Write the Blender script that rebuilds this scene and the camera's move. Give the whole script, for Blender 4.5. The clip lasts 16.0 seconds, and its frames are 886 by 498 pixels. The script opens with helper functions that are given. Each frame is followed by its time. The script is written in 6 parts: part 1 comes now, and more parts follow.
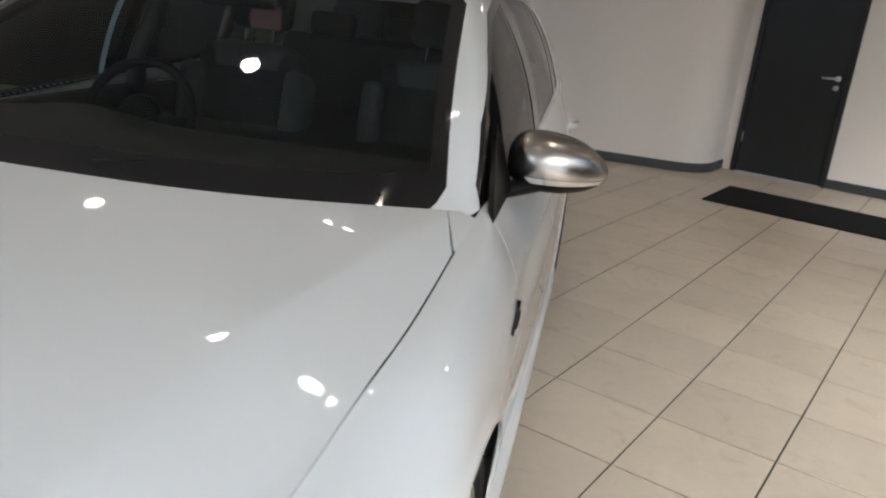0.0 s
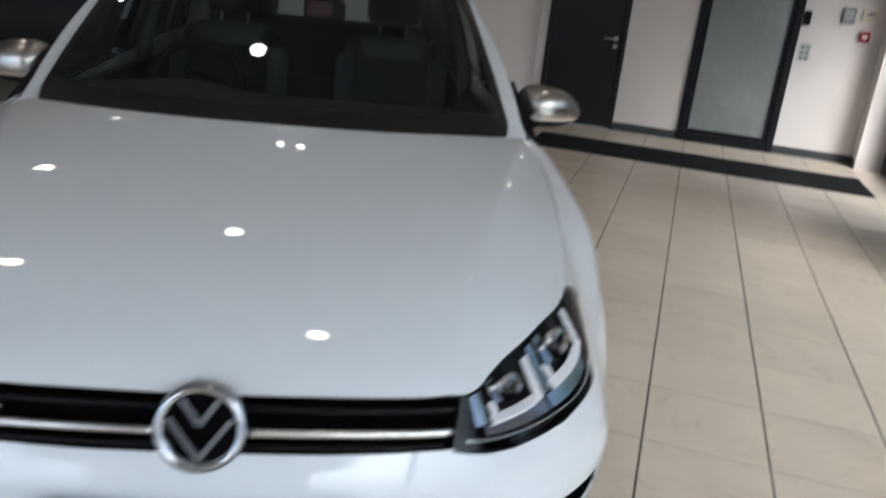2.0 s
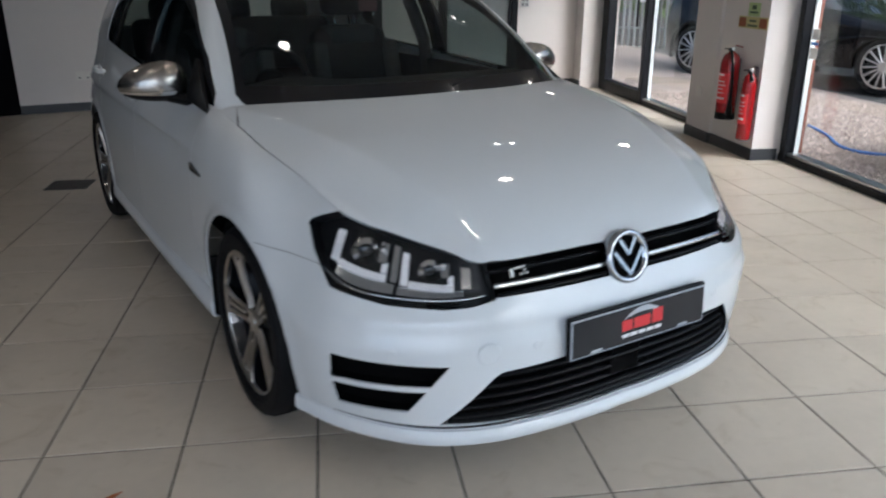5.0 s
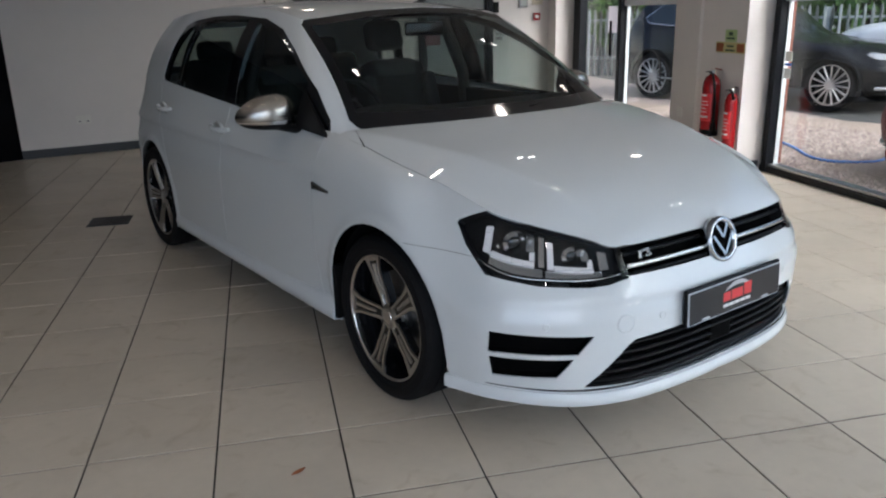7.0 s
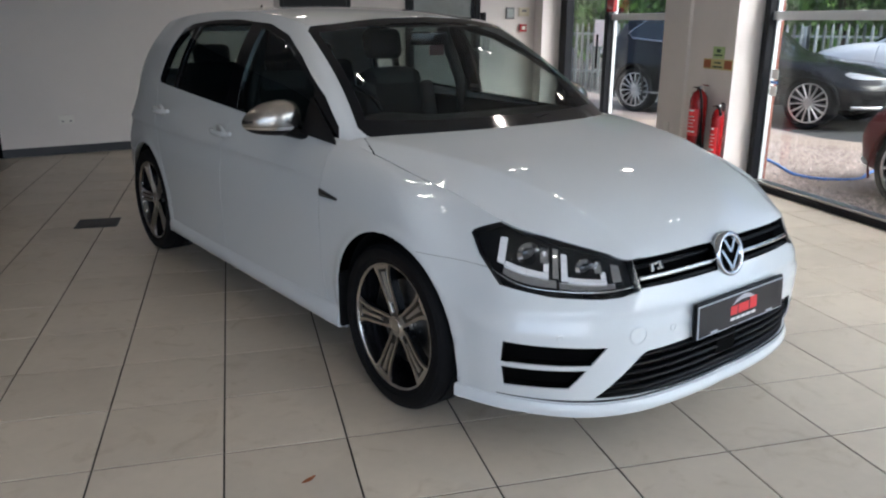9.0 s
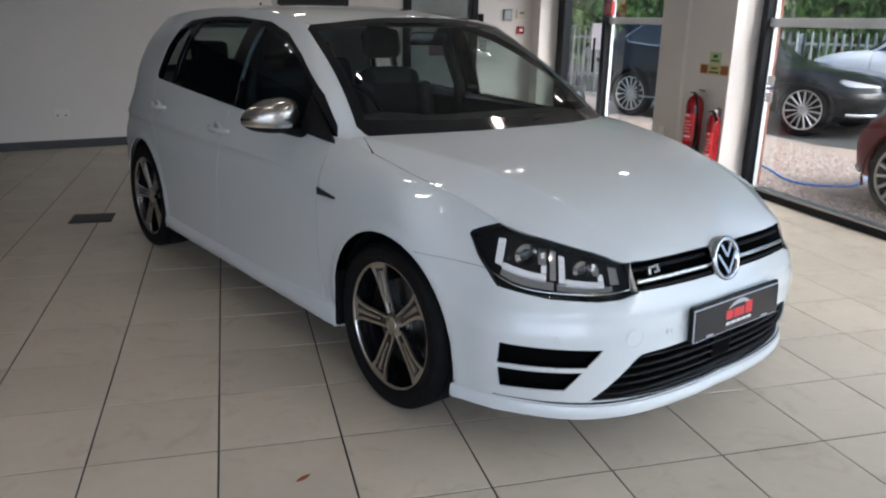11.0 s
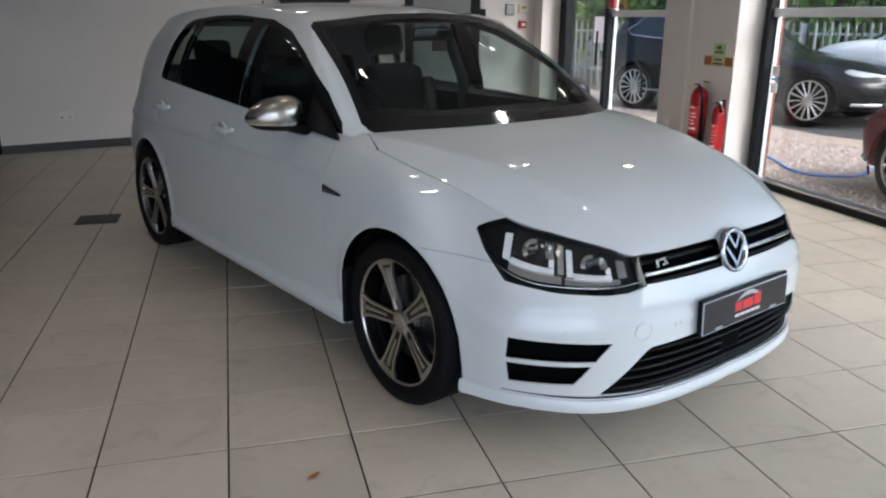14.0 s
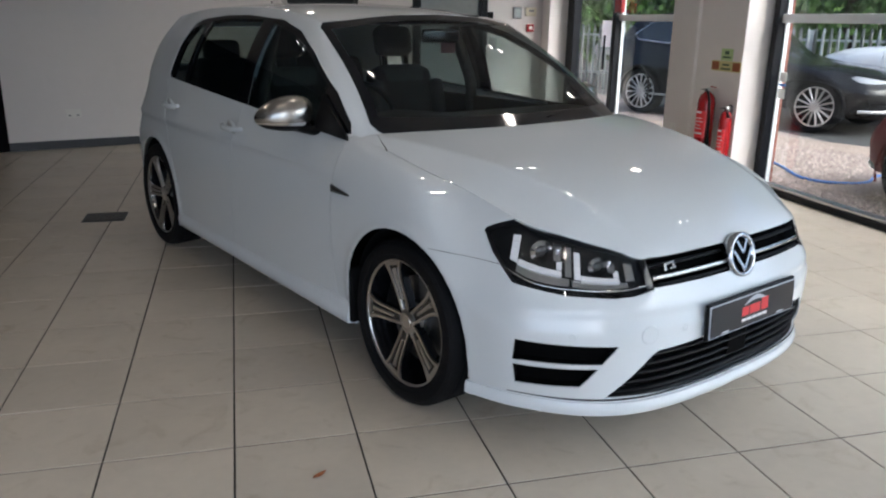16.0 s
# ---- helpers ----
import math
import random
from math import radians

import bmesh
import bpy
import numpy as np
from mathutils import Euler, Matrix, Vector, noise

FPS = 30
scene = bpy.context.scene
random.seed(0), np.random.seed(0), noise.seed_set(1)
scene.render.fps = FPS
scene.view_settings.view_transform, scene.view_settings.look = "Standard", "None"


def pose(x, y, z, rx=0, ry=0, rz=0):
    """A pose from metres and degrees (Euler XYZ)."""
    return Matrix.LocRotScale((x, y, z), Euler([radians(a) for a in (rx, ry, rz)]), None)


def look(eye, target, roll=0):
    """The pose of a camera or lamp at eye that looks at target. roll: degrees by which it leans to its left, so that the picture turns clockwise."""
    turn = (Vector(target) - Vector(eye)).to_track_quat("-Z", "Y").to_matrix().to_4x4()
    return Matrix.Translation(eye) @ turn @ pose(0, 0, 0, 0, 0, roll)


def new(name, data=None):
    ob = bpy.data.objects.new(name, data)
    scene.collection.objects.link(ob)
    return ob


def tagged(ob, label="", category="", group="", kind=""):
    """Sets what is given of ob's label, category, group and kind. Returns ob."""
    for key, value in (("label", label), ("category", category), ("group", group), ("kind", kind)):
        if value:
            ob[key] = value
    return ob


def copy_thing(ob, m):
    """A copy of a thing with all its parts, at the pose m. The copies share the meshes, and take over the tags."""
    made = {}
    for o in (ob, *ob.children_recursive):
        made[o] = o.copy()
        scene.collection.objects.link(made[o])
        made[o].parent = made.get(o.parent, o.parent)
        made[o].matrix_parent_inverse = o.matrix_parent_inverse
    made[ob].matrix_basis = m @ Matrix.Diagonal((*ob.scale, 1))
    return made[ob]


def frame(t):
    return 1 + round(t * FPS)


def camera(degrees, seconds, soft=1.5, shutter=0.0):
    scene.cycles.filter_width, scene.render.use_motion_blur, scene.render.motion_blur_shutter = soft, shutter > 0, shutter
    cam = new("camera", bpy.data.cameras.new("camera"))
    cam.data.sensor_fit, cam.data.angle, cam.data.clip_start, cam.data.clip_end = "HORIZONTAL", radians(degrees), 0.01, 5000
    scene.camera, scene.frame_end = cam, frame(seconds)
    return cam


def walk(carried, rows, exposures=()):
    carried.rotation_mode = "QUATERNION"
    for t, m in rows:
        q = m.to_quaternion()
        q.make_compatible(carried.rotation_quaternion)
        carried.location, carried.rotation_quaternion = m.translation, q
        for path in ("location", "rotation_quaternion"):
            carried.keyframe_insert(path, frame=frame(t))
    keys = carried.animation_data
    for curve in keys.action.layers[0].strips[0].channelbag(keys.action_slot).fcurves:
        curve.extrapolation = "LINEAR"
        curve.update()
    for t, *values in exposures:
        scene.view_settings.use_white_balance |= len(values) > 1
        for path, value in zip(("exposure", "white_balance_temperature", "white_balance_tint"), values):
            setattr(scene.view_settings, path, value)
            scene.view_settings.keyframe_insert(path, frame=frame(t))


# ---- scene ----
cam = camera(59.7, 16.0, soft=2.1, shutter=0.6)
PATH = [
    (0, (1.353, -0.604, 1.357), (0.345, 0.898, 0.775), 5.8),
    (0.5, (1.347, -0.883, 1.374), (0.443, 0.699, 0.837), 5.2),
    (1, (1.246, -1.221, 1.393), (0.583, 0.482, 0.874), 3.0),
    (1.5, (1.157, -1.508, 1.398), (0.623, 0.237, 0.867), 5.6),
    (2, (0.988, -1.715, 1.379), (0.493, 0.015, 0.769), 6.0),
    (2.5, (0.775, -1.935, 1.342), (0.378, -0.215, 0.635), 0.8),
    (3, (0.593, -2.164, 1.354), (0.275, -0.324, 0.637), 4.1),
    (3.5, (0.389, -2.34, 1.381), (0.202, -0.475, 0.685), 3.6),
    (4, (0.057, -2.458, 1.36), (0.099, -0.58, 0.673), 0.4),
    (4.5, (-0.22, -2.571, 1.371), (0.005, -0.699, 0.706), 2.8),
    (5, (-0.518, -2.703, 1.385), (-0.234, -0.839, 0.717), 0.2),
    (7.5, (-1.234, -2.983, 1.39), (-0.782, -1.122, 0.815), -1.1),
    (8, (-1.268, -2.965, 1.382), (-0.796, -1.121, 0.767), -0.7),
    (8.5, (-1.292, -2.953, 1.396), (-0.81, -1.104, 0.806), 0.3),
    (9, (-1.309, -2.948, 1.399), (-0.81, -1.096, 0.832), 0.3),
    (11.5, (-1.329, -2.946, 1.397), (-0.811, -1.098, 0.833), 1.6),
    (12, (-1.333, -2.945, 1.396), (-0.816, -1.096, 0.834), 1.8),
    (12.5, (-1.33, -2.944, 1.398), (-0.835, -1.089, 0.837), 1.2),
    (13, (-1.33, -2.945, 1.397), (-0.836, -1.09, 0.835), 1.1),
    (13.5, (-1.332, -2.944, 1.39), (-0.834, -1.094, 0.816), 0.9),
    (14, (-1.331, -2.94, 1.394), (-0.827, -1.092, 0.82), 0.4),
    (14.5, (-1.339, -2.943, 1.394), (-0.853, -1.088, 0.826), 0.2),
    (15, (-1.342, -2.942, 1.396), (-0.855, -1.085, 0.838), 0.1),
    (15.5, (-1.343, -2.944, 1.391), (-0.86, -1.091, 0.815), 0.3),
    (16, (-1.346, -2.943, 1.391), (-0.851, -1.091, 0.823), 1.0),
]
walk(cam, [(t, look(eye, target, roll)) for t, eye, target, roll in PATH], exposures=[(0.0, 2.08, 5820, 10), (1.0, 1.90, 5720, 10), (2.0, 1.56, 5450, 9), (3.5, 1.42, 5370, 8), (5.0, 1.54, 5370, 9), (7.5, 1.67, 5440, 9), (8.5, 1.83, 5440, 9), (16.0, 1.83, 5440, 9)])

# ---- light ----
FRONT_W, SIDE_W, LAMP_W = 19.5, 10.5, 0.42


def world_sky():
    w = bpy.data.worlds.new("sky"); scene.world = w; w.use_nodes = True
    nt = w.node_tree; nt.nodes.clear()
    out = nt.nodes.new("ShaderNodeOutputWorld"); bg = nt.nodes.new("ShaderNodeBackground"); sky = nt.nodes.new("ShaderNodeTexSky")
    sky.sky_type = "NISHITA"; sky.sun_disc = False; sky.sun_elevation = radians(40); sky.sun_rotation = radians(150)
    sky.air_density = 0.7; sky.dust_density = 8.0; sky.ozone_density = 0.4
    bg.inputs["Strength"].default_value = 0.125
    nt.links.new(sky.outputs[0], bg.inputs[0]); nt.links.new(bg.outputs[0], out.inputs[0])
world_sky()
sun = new("sun", bpy.data.lights.new("sun", "SUN"))
sun.data.energy, sun.data.angle, sun.data.color = 0.35, radians(20), (1.0, 0.97, 0.92)
sun.matrix_world = look((20, -14, 20), (0, 0, 0))


def area_light(name, eye, target, size_x, size_y, power, color):
    ob = new(name, bpy.data.lights.new(name, "AREA"))
    ob.data.shape, ob.data.size, ob.data.size_y, ob.data.energy, ob.data.color = "RECTANGLE", size_x, size_y, power, color
    ob.matrix_world = look(eye, target)
    return ob


# ---- materials ----
def mat(name, color, rough=0.5, metal=0.0, var=0.0, scale=8.0, bump=0.0, bump_scale=60.0, coat=0.0, spec=0.5, color2=None, rand=0.0):
    """A principled material with two scales of colour variation and a fine relief."""
    m = bpy.data.materials.new(name); m.use_nodes = True
    nt = m.node_tree; b = nt.nodes["Principled BSDF"]
    b.inputs["Roughness"].default_value, b.inputs["Metallic"].default_value = rough, metal
    b.inputs["Coat Weight"].default_value = coat; b.inputs["Coat Roughness"].default_value = 0.03
    b.inputs["Specular IOR Level"].default_value = spec
    b.inputs["Base Color"].default_value = (*color, 1)
    if var or color2 or rand:
        geo = nt.nodes.new("ShaderNodeNewGeometry")
        n1 = nt.nodes.new("ShaderNodeTexNoise"); n1.inputs["Scale"].default_value = scale; n1.inputs["Detail"].default_value = 6
        n2 = nt.nodes.new("ShaderNodeTexNoise"); n2.inputs["Scale"].default_value = scale * 9; n2.inputs["Detail"].default_value = 4
        nt.links.new(geo.outputs["Position"], n1.inputs["Vector"]); nt.links.new(geo.outputs["Position"], n2.inputs["Vector"])
        add = nt.nodes.new("ShaderNodeMath"); add.operation = "MULTIPLY_ADD"; add.inputs[1].default_value = 0.4
        nt.links.new(n2.outputs["Fac"], add.inputs[0]); nt.links.new(n1.outputs["Fac"], add.inputs[2])
        ramp = nt.nodes.new("ShaderNodeMapRange"); ramp.inputs["From Min"].default_value = 0.45; ramp.inputs["From Max"].default_value = 0.95
        nt.links.new(add.outputs[0], ramp.inputs["Value"])
        mix = nt.nodes.new("ShaderNodeMix"); mix.data_type = "RGBA"
        c2 = color2 or tuple(c * (1 - var) for c in color)
        mix.inputs["A"].default_value, mix.inputs["B"].default_value = (*color, 1), (*c2, 1)
        nt.links.new(ramp.outputs[0], mix.inputs["Factor"])
        last = mix.outputs["Result"]
        if rand:
            info = nt.nodes.new("ShaderNodeObjectInfo"); hsv = nt.nodes.new("ShaderNodeHueSaturation")
            mr = nt.nodes.new("ShaderNodeMapRange"); mr.inputs["To Min"].default_value, mr.inputs["To Max"].default_value = 1 - rand, 1 + rand
            nt.links.new(info.outputs["Random"], mr.inputs["Value"]); nt.links.new(mr.outputs[0], hsv.inputs["Value"])
            nt.links.new(last, hsv.inputs["Color"]); last = hsv.outputs["Color"]
        nt.links.new(last, b.inputs["Base Color"])
    if bump:
        geo = nt.nodes.new("ShaderNodeNewGeometry")
        n3 = nt.nodes.new("ShaderNodeTexNoise"); n3.inputs["Scale"].default_value = bump_scale; n3.inputs["Detail"].default_value = 5
        bp = nt.nodes.new("ShaderNodeBump"); bp.inputs["Strength"].default_value = bump; bp.inputs["Distance"].default_value = 0.01
        nt.links.new(geo.outputs["Position"], n3.inputs["Vector"]); nt.links.new(n3.outputs["Fac"], bp.inputs["Height"])
        nt.links.new(bp.outputs[0], b.inputs["Normal"])
    return m


def glass_mat(name, tint, rough=0.0, clear=0.96, base=0.05):
    """Thin glass: a clear, tinted pass with a mirror gloss by Fresnel."""
    m = bpy.data.materials.new(name); m.use_nodes = True
    nt = m.node_tree; nt.nodes.clear()
    out = nt.nodes.new("ShaderNodeOutputMaterial"); tr = nt.nodes.new("ShaderNodeBsdfTransparent"); gl = nt.nodes.new("ShaderNodeBsdfGlossy")
    lw = nt.nodes.new("ShaderNodeLayerWeight"); lw.inputs["Blend"].default_value = 0.5; mx = nt.nodes.new("ShaderNodeMixShader")
    pw = nt.nodes.new("ShaderNodeMath"); pw.operation = "POWER"; pw.inputs[1].default_value = 5.0
    ma = nt.nodes.new("ShaderNodeMath"); ma.operation = "MULTIPLY_ADD"; ma.inputs[1].default_value = 0.92; ma.inputs[2].default_value = base
    tr.inputs[0].default_value = (*[c * clear for c in tint], 1); gl.inputs["Roughness"].default_value = rough
    nt.links.new(lw.outputs["Facing"], pw.inputs[0]); nt.links.new(pw.outputs[0], ma.inputs[0]); nt.links.new(ma.outputs[0], mx.inputs[0])
    nt.links.new(tr.outputs[0], mx.inputs[1]); nt.links.new(gl.outputs[0], mx.inputs[2]); nt.links.new(mx.outputs[0], out.inputs[0])
    return m


def glow_mat(name, color, strength):
    m = bpy.data.materials.new(name); m.use_nodes = True
    b = m.node_tree.nodes["Principled BSDF"]
    b.inputs["Base Color"].default_value = (*color, 1); b.inputs["Emission Color"].default_value = (*color, 1); b.inputs["Emission Strength"].default_value = strength
    return m


M = dict(
    wall=mat("white_wall_paint", (0.69, 0.655, 0.635), 0.75, var=0.05, scale=1.5, bump=0.06, bump_scale=180),
    # unseen ceiling's dimness is put into this grey, which also cuts bounced light
    ceiling=mat("unlit_ceiling_grey", (0.38, 0.37, 0.36), 0.9, var=0.04, scale=1.2),
    tile=mat("cream_floor_tile", (0.60, 0.53, 0.428), 0.27, var=0.14, scale=2.6, bump=0.03, bump_scale=240, rand=0.05),
    grout=mat("dark_grout", (0.05, 0.042, 0.035), 0.9, var=0.3, scale=30),
    skirting=mat("dark_grey_skirting", (0.035, 0.04, 0.047), 0.45, var=0.2, scale=9),
    door=mat("charcoal_door_paint", (0.016, 0.017, 0.019), 0.45, var=0.15, scale=5, bump=0.04, bump_scale=120, spec=0.3),
    frame=mat("black_aluminium", (0.006, 0.007, 0.010), 0.45, var=0.2, scale=12, spec=0.2),
    silver=mat("brushed_aluminium", (0.55, 0.56, 0.57), 0.35, metal=1.0, var=0.1, scale=30),
    mat_=mat("black_rubber_mat", (0.012, 0.012, 0.013), 0.95, var=0.5, scale=40, bump=0.8, bump_scale=300, spec=0.2),
    glass=glass_mat("window_glass", (0.95, 0.98, 0.97)),
    frosted=mat("frosted_glass", (0.24, 0.26, 0.26), 0.15, var=0.25, scale=1.6),
    dark_glass=mat("unlit_dark_glass", (0.004, 0.004, 0.005), 0.10, spec=0.06),
)


def add_stains(m, stain, scale, lo, hi, strength):
    """Lays irregular brown smudges over a material's colour and dulls its gloss there."""
    nt = m.node_tree; b = nt.nodes["Principled BSDF"]; src = b.inputs["Base Color"].links[0].from_socket
    geo = nt.nodes.new("ShaderNodeNewGeometry"); n1 = nt.nodes.new("ShaderNodeTexNoise"); n2 = nt.nodes.new("ShaderNodeTexNoise")
    n1.inputs["Scale"].default_value, n1.inputs["Detail"].default_value, n1.inputs["Distortion"].default_value = scale, 7, 1.4
    n2.inputs["Scale"].default_value, n2.inputs["Detail"].default_value = scale * 7, 5
    for n in (n1, n2):
        nt.links.new(geo.outputs["Position"], n.inputs["Vector"])
    r1 = nt.nodes.new("ShaderNodeMapRange"); r1.inputs["From Min"].default_value, r1.inputs["From Max"].default_value = lo, hi
    nt.links.new(n1.outputs["Fac"], r1.inputs["Value"])
    k = nt.nodes.new("ShaderNodeMath"); k.operation = "MULTIPLY"; k2 = nt.nodes.new("ShaderNodeMath"); k2.operation = "MULTIPLY"; k2.inputs[1].default_value = strength * 1.8
    nt.links.new(r1.outputs[0], k.inputs[0]); nt.links.new(n2.outputs["Fac"], k.inputs[1]); nt.links.new(k.outputs[0], k2.inputs[0])
    mx = nt.nodes.new("ShaderNodeMix"); mx.data_type = "RGBA"; mx.inputs["B"].default_value = (*stain, 1)
    nt.links.new(k2.outputs[0], mx.inputs["Factor"]); nt.links.new(src, mx.inputs["A"]); nt.links.new(mx.outputs["Result"], b.inputs["Base Color"])
    rr = nt.nodes.new("ShaderNodeMapRange"); rr.inputs["To Min"].default_value, rr.inputs["To Max"].default_value = 0.26, 0.44
    nt.links.new(n1.outputs["Fac"], rr.inputs["Value"]); nt.links.new(rr.outputs[0], b.inputs["Roughness"])


add_stains(M["tile"], (0.30, 0.23, 0.13), 6.5, 0.58, 0.78, 0.38)


# ---- helpers for meshes ----
def part(name, bm, material, parent=None, label="", smooth=False, m=None):
    me = bpy.data.meshes.new(name); bm.to_mesh(me); bm.free()
    for mm in (material if isinstance(material, (list, tuple)) else [material]):
        me.materials.append(mm)
    if smooth:
        for p in me.polygons:
            p.use_smooth = True
        if smooth is not True:
            me.set_sharp_from_angle(angle=radians(smooth))
    ob = new(name, me)
    if parent is not None:
        ob.parent = parent
    if m is not None:
        ob.matrix_basis = m
    if label:
        tagged(ob, label)
    return ob


def empty(name, m, label, category, group="", kind=""):
    ob = new(name); ob.empty_display_size = 0.1
    ob.matrix_basis = m
    return tagged(ob, label, category, group, kind)


def box(bm, x0, x1, y0, y1, z0, z1, bevel=0.0, seg=1):
    g = bmesh.ops.create_cube(bm, size=1.0)
    vs = g["verts"]
    for v in vs:
        v.co = Vector((x0 + (v.co.x + 0.5) * (x1 - x0), y0 + (v.co.y + 0.5) * (y1 - y0), z0 + (v.co.z + 0.5) * (z1 - z0)))
    if bevel:
        es = list({e for v in vs for e in v.link_edges})
        bmesh.ops.bevel(bm, geom=es, offset=bevel, segments=seg, profile=0.5, affect="EDGES")
    return bm


def boxm(x0, x1, y0, y1, z0, z1, bevel=0.0, seg=1):
    return box(bmesh.new(), x0, x1, y0, y1, z0, z1, bevel, seg)


def prism(bm, pts, z0, z1):
    """An upright prism over a plan outline."""
    lo = [bm.verts.new((x, y, z0)) for x, y in pts]; hi = [bm.verts.new((x, y, z1)) for x, y in pts]
    n = len(pts)
    bm.faces.new(lo[::-1]); bm.faces.new(hi)
    for i in range(n):
        bm.faces.new((lo[i], lo[(i + 1) % n], hi[(i + 1) % n], hi[i]))
    bmesh.ops.recalc_face_normals(bm, faces=bm.faces[:])
    return bm


def lathe(bm, prof, n=32, axis="z", centre=(0, 0, 0), a0=0.0, caps=True):
    """A turned body from a profile of (radius, height)."""
    rings = []
    for r, h in prof:
        ring = []
        for k in range(n):
            a = a0 + 2 * math.pi * k / n
            c, s = r * math.cos(a), r * math.sin(a)
            p = {"z": (c, s, h), "x": (h, c, s), "y": (c, h, s)}[axis]
            ring.append(bm.verts.new(Vector(p) + Vector(centre)))
        rings.append(ring)
    for a, b in zip(rings, rings[1:]):
        for k in range(n):
            bm.faces.new((a[k], a[(k + 1) % n], b[(k + 1) % n], b[k]))
    if caps and prof[0][0] > 1e-5:
        bm.faces.new(rings[0][::-1])
    if caps and prof[-1][0] > 1e-5:
        bm.faces.new(rings[-1])
    bmesh.ops.remove_doubles(bm, verts=[v for r in rings for v in r], dist=1e-6)
    bmesh.ops.recalc_face_normals(bm, faces=bm.faces[:])
    return bm


def tube(bm, pts, r, n=8, closed=False):
    """A round rod along points."""
    pts = [Vector(p) for p in pts]; rings = []
    for i, p in enumerate(pts):
        a = pts[i - 1] if (i or closed) else p
        b = pts[(i + 1) % len(pts)] if (i + 1 < len(pts) or closed) else p
        d = (b - a).normalized()
        u = d.cross(Vector((0, 0, 1)))
        if u.length < 1e-3:
            u = d.cross(Vector((0, 1, 0)))
        u.normalize(); w = d.cross(u)
        rr = float(r[i] if isinstance(r, (list, tuple)) else r)
        rings.append([bm.verts.new(p + rr * (math.cos(2 * math.pi * k / n) * u + math.sin(2 * math.pi * k / n) * w)) for k in range(n)])
    pairs = list(zip(rings, rings[1:])) + ([(rings[-1], rings[0])] if closed else [])
    for a, b in pairs:
        for k in range(n):
            bm.faces.new((a[k], a[(k + 1) % n], b[(k + 1) % n], b[k]))
    if not closed:
        bm.faces.new(rings[0][::-1]); bm.faces.new(rings[-1])
    bmesh.ops.recalc_face_normals(bm, faces=bm.faces[:])
    return bm


# ---- the showroom ----
TILE, GX, GY = 0.414, -1.419, -0.542
BACK, RIGHT, TOP = 7.46, 3.05, 2.7


def showroom():
    tagged(part("floor", boxm(-8.6, RIGHT, -6, BACK, -0.14, -0.004), M["grout"]), "cream ceramic tile floor with thin dark joints", "floor", kind="structure")
    tagged(part("ceiling", boxm(-8.6, RIGHT + 0.3, -6, BACK + 0.3, TOP, TOP + 0.15), M["ceiling"]), "plain ceiling, coloured dark as if unlit, with round downlights", "ceiling", kind="structure")
    # back wall with two door openings
    bm = bmesh.new()
    for x0, x1, z0, z1 in ((-1.6, -0.66, 0, TOP), (0.24, 0.96, 0, TOP), (1.99, RIGHT + 0.3, 0, TOP), (-0.66, 0.24, 2.12, TOP), (0.96, 1.99, 2.3, TOP)):
        box(bm, x0, x1, BACK, BACK + 0.2, z0, z1)
    tagged(part("wall_back", bm, M["wall"]), "white painted wall with two doors", "wall", kind="structure")
    # angled wall ending in a rounded corner beside the dark door
    a, b = Vector((-3.655, 5.93)), Vector((-1.05, 6.73))
    d = (b - a).normalized(); n = Vector((-d.y, d.x))
    c = b + n * 0.42
    arc = [c + 0.42 * Vector((math.sin(t) , -math.cos(t))) for t in np.linspace(math.atan2(d.y, d.x), math.radians(90), 10)]
    line = [a, b] + arc[1:] + [Vector((arc[-1].x, BACK))]
    pts = [tuple(p) for p in line] + [(line[-1].x - 0.2, BACK), (line[-1].x - 0.2, BACK - 0.2), tuple(a + n * 0.2)]
    tagged(part("wall_angled", prism(bmesh.new(), pts, 0, TOP), M["wall"], smooth=30), "white painted wall with a rounded end beside the door", "wall", kind="structure")
    sk = [(p - n * 0.012) for p in line[:2]] + [c + 0.432 * Vector((math.sin(t), -math.cos(t))) for t in np.linspace(math.atan2(d.y, d.x), math.radians(90), 10)][1:] + [Vector((line[-1].x + 0.012, BACK))]
    back = [tuple(p) for p in line][::-1]
    tagged(part("baseboard", prism(bmesh.new(), [tuple(p) for p in sk] + back, 0, 0.09), M["skirting"], smooth=30), "dark grey skirting board", "skirting", kind="structure")
    for x0, x1 in ((0.24, 0.96), (1.99, 2.8)):
        tagged(part("baseboard", boxm(x0, x1, BACK - 0.014, BACK, 0, 0.09, 0.003), M["skirting"]), "dark grey skirting board", "skirting", kind="structure")
    # dark unlit glazing on the far side
    e = a - Vector((math.cos(radians(30)), math.sin(radians(30)))) * 5.5
    tagged(part("wall_dark", prism(bmesh.new(), [tuple(a), tuple(a + n * 0.2), (e.x, e.y + 0.25), tuple(e)], 0, TOP), M["dark_glass"]), "unlit dark glazed partition", "partition", kind="structure")
    # unseen wall, added solid and dark to keep the left side dim
    tagged(part("wall_left", boxm(-8.7, -8.5, -6.0, 7.0, 0, TOP), M["skirting"]), "unseen dark side wall that closes off light from the left", "wall", kind="structure")
    # assumed wall behind the camera, its opening added to light the car
    bm = bmesh.new()
    for x0, x1, z0, z1 in ((-8.6, RIGHT, 2.45, TOP), (-8.6, -5.0, 0, 2.45), (0.4, RIGHT, 0, 2.45)):
        box(bm, x0, x1, -6.2, -6, z0, z1)
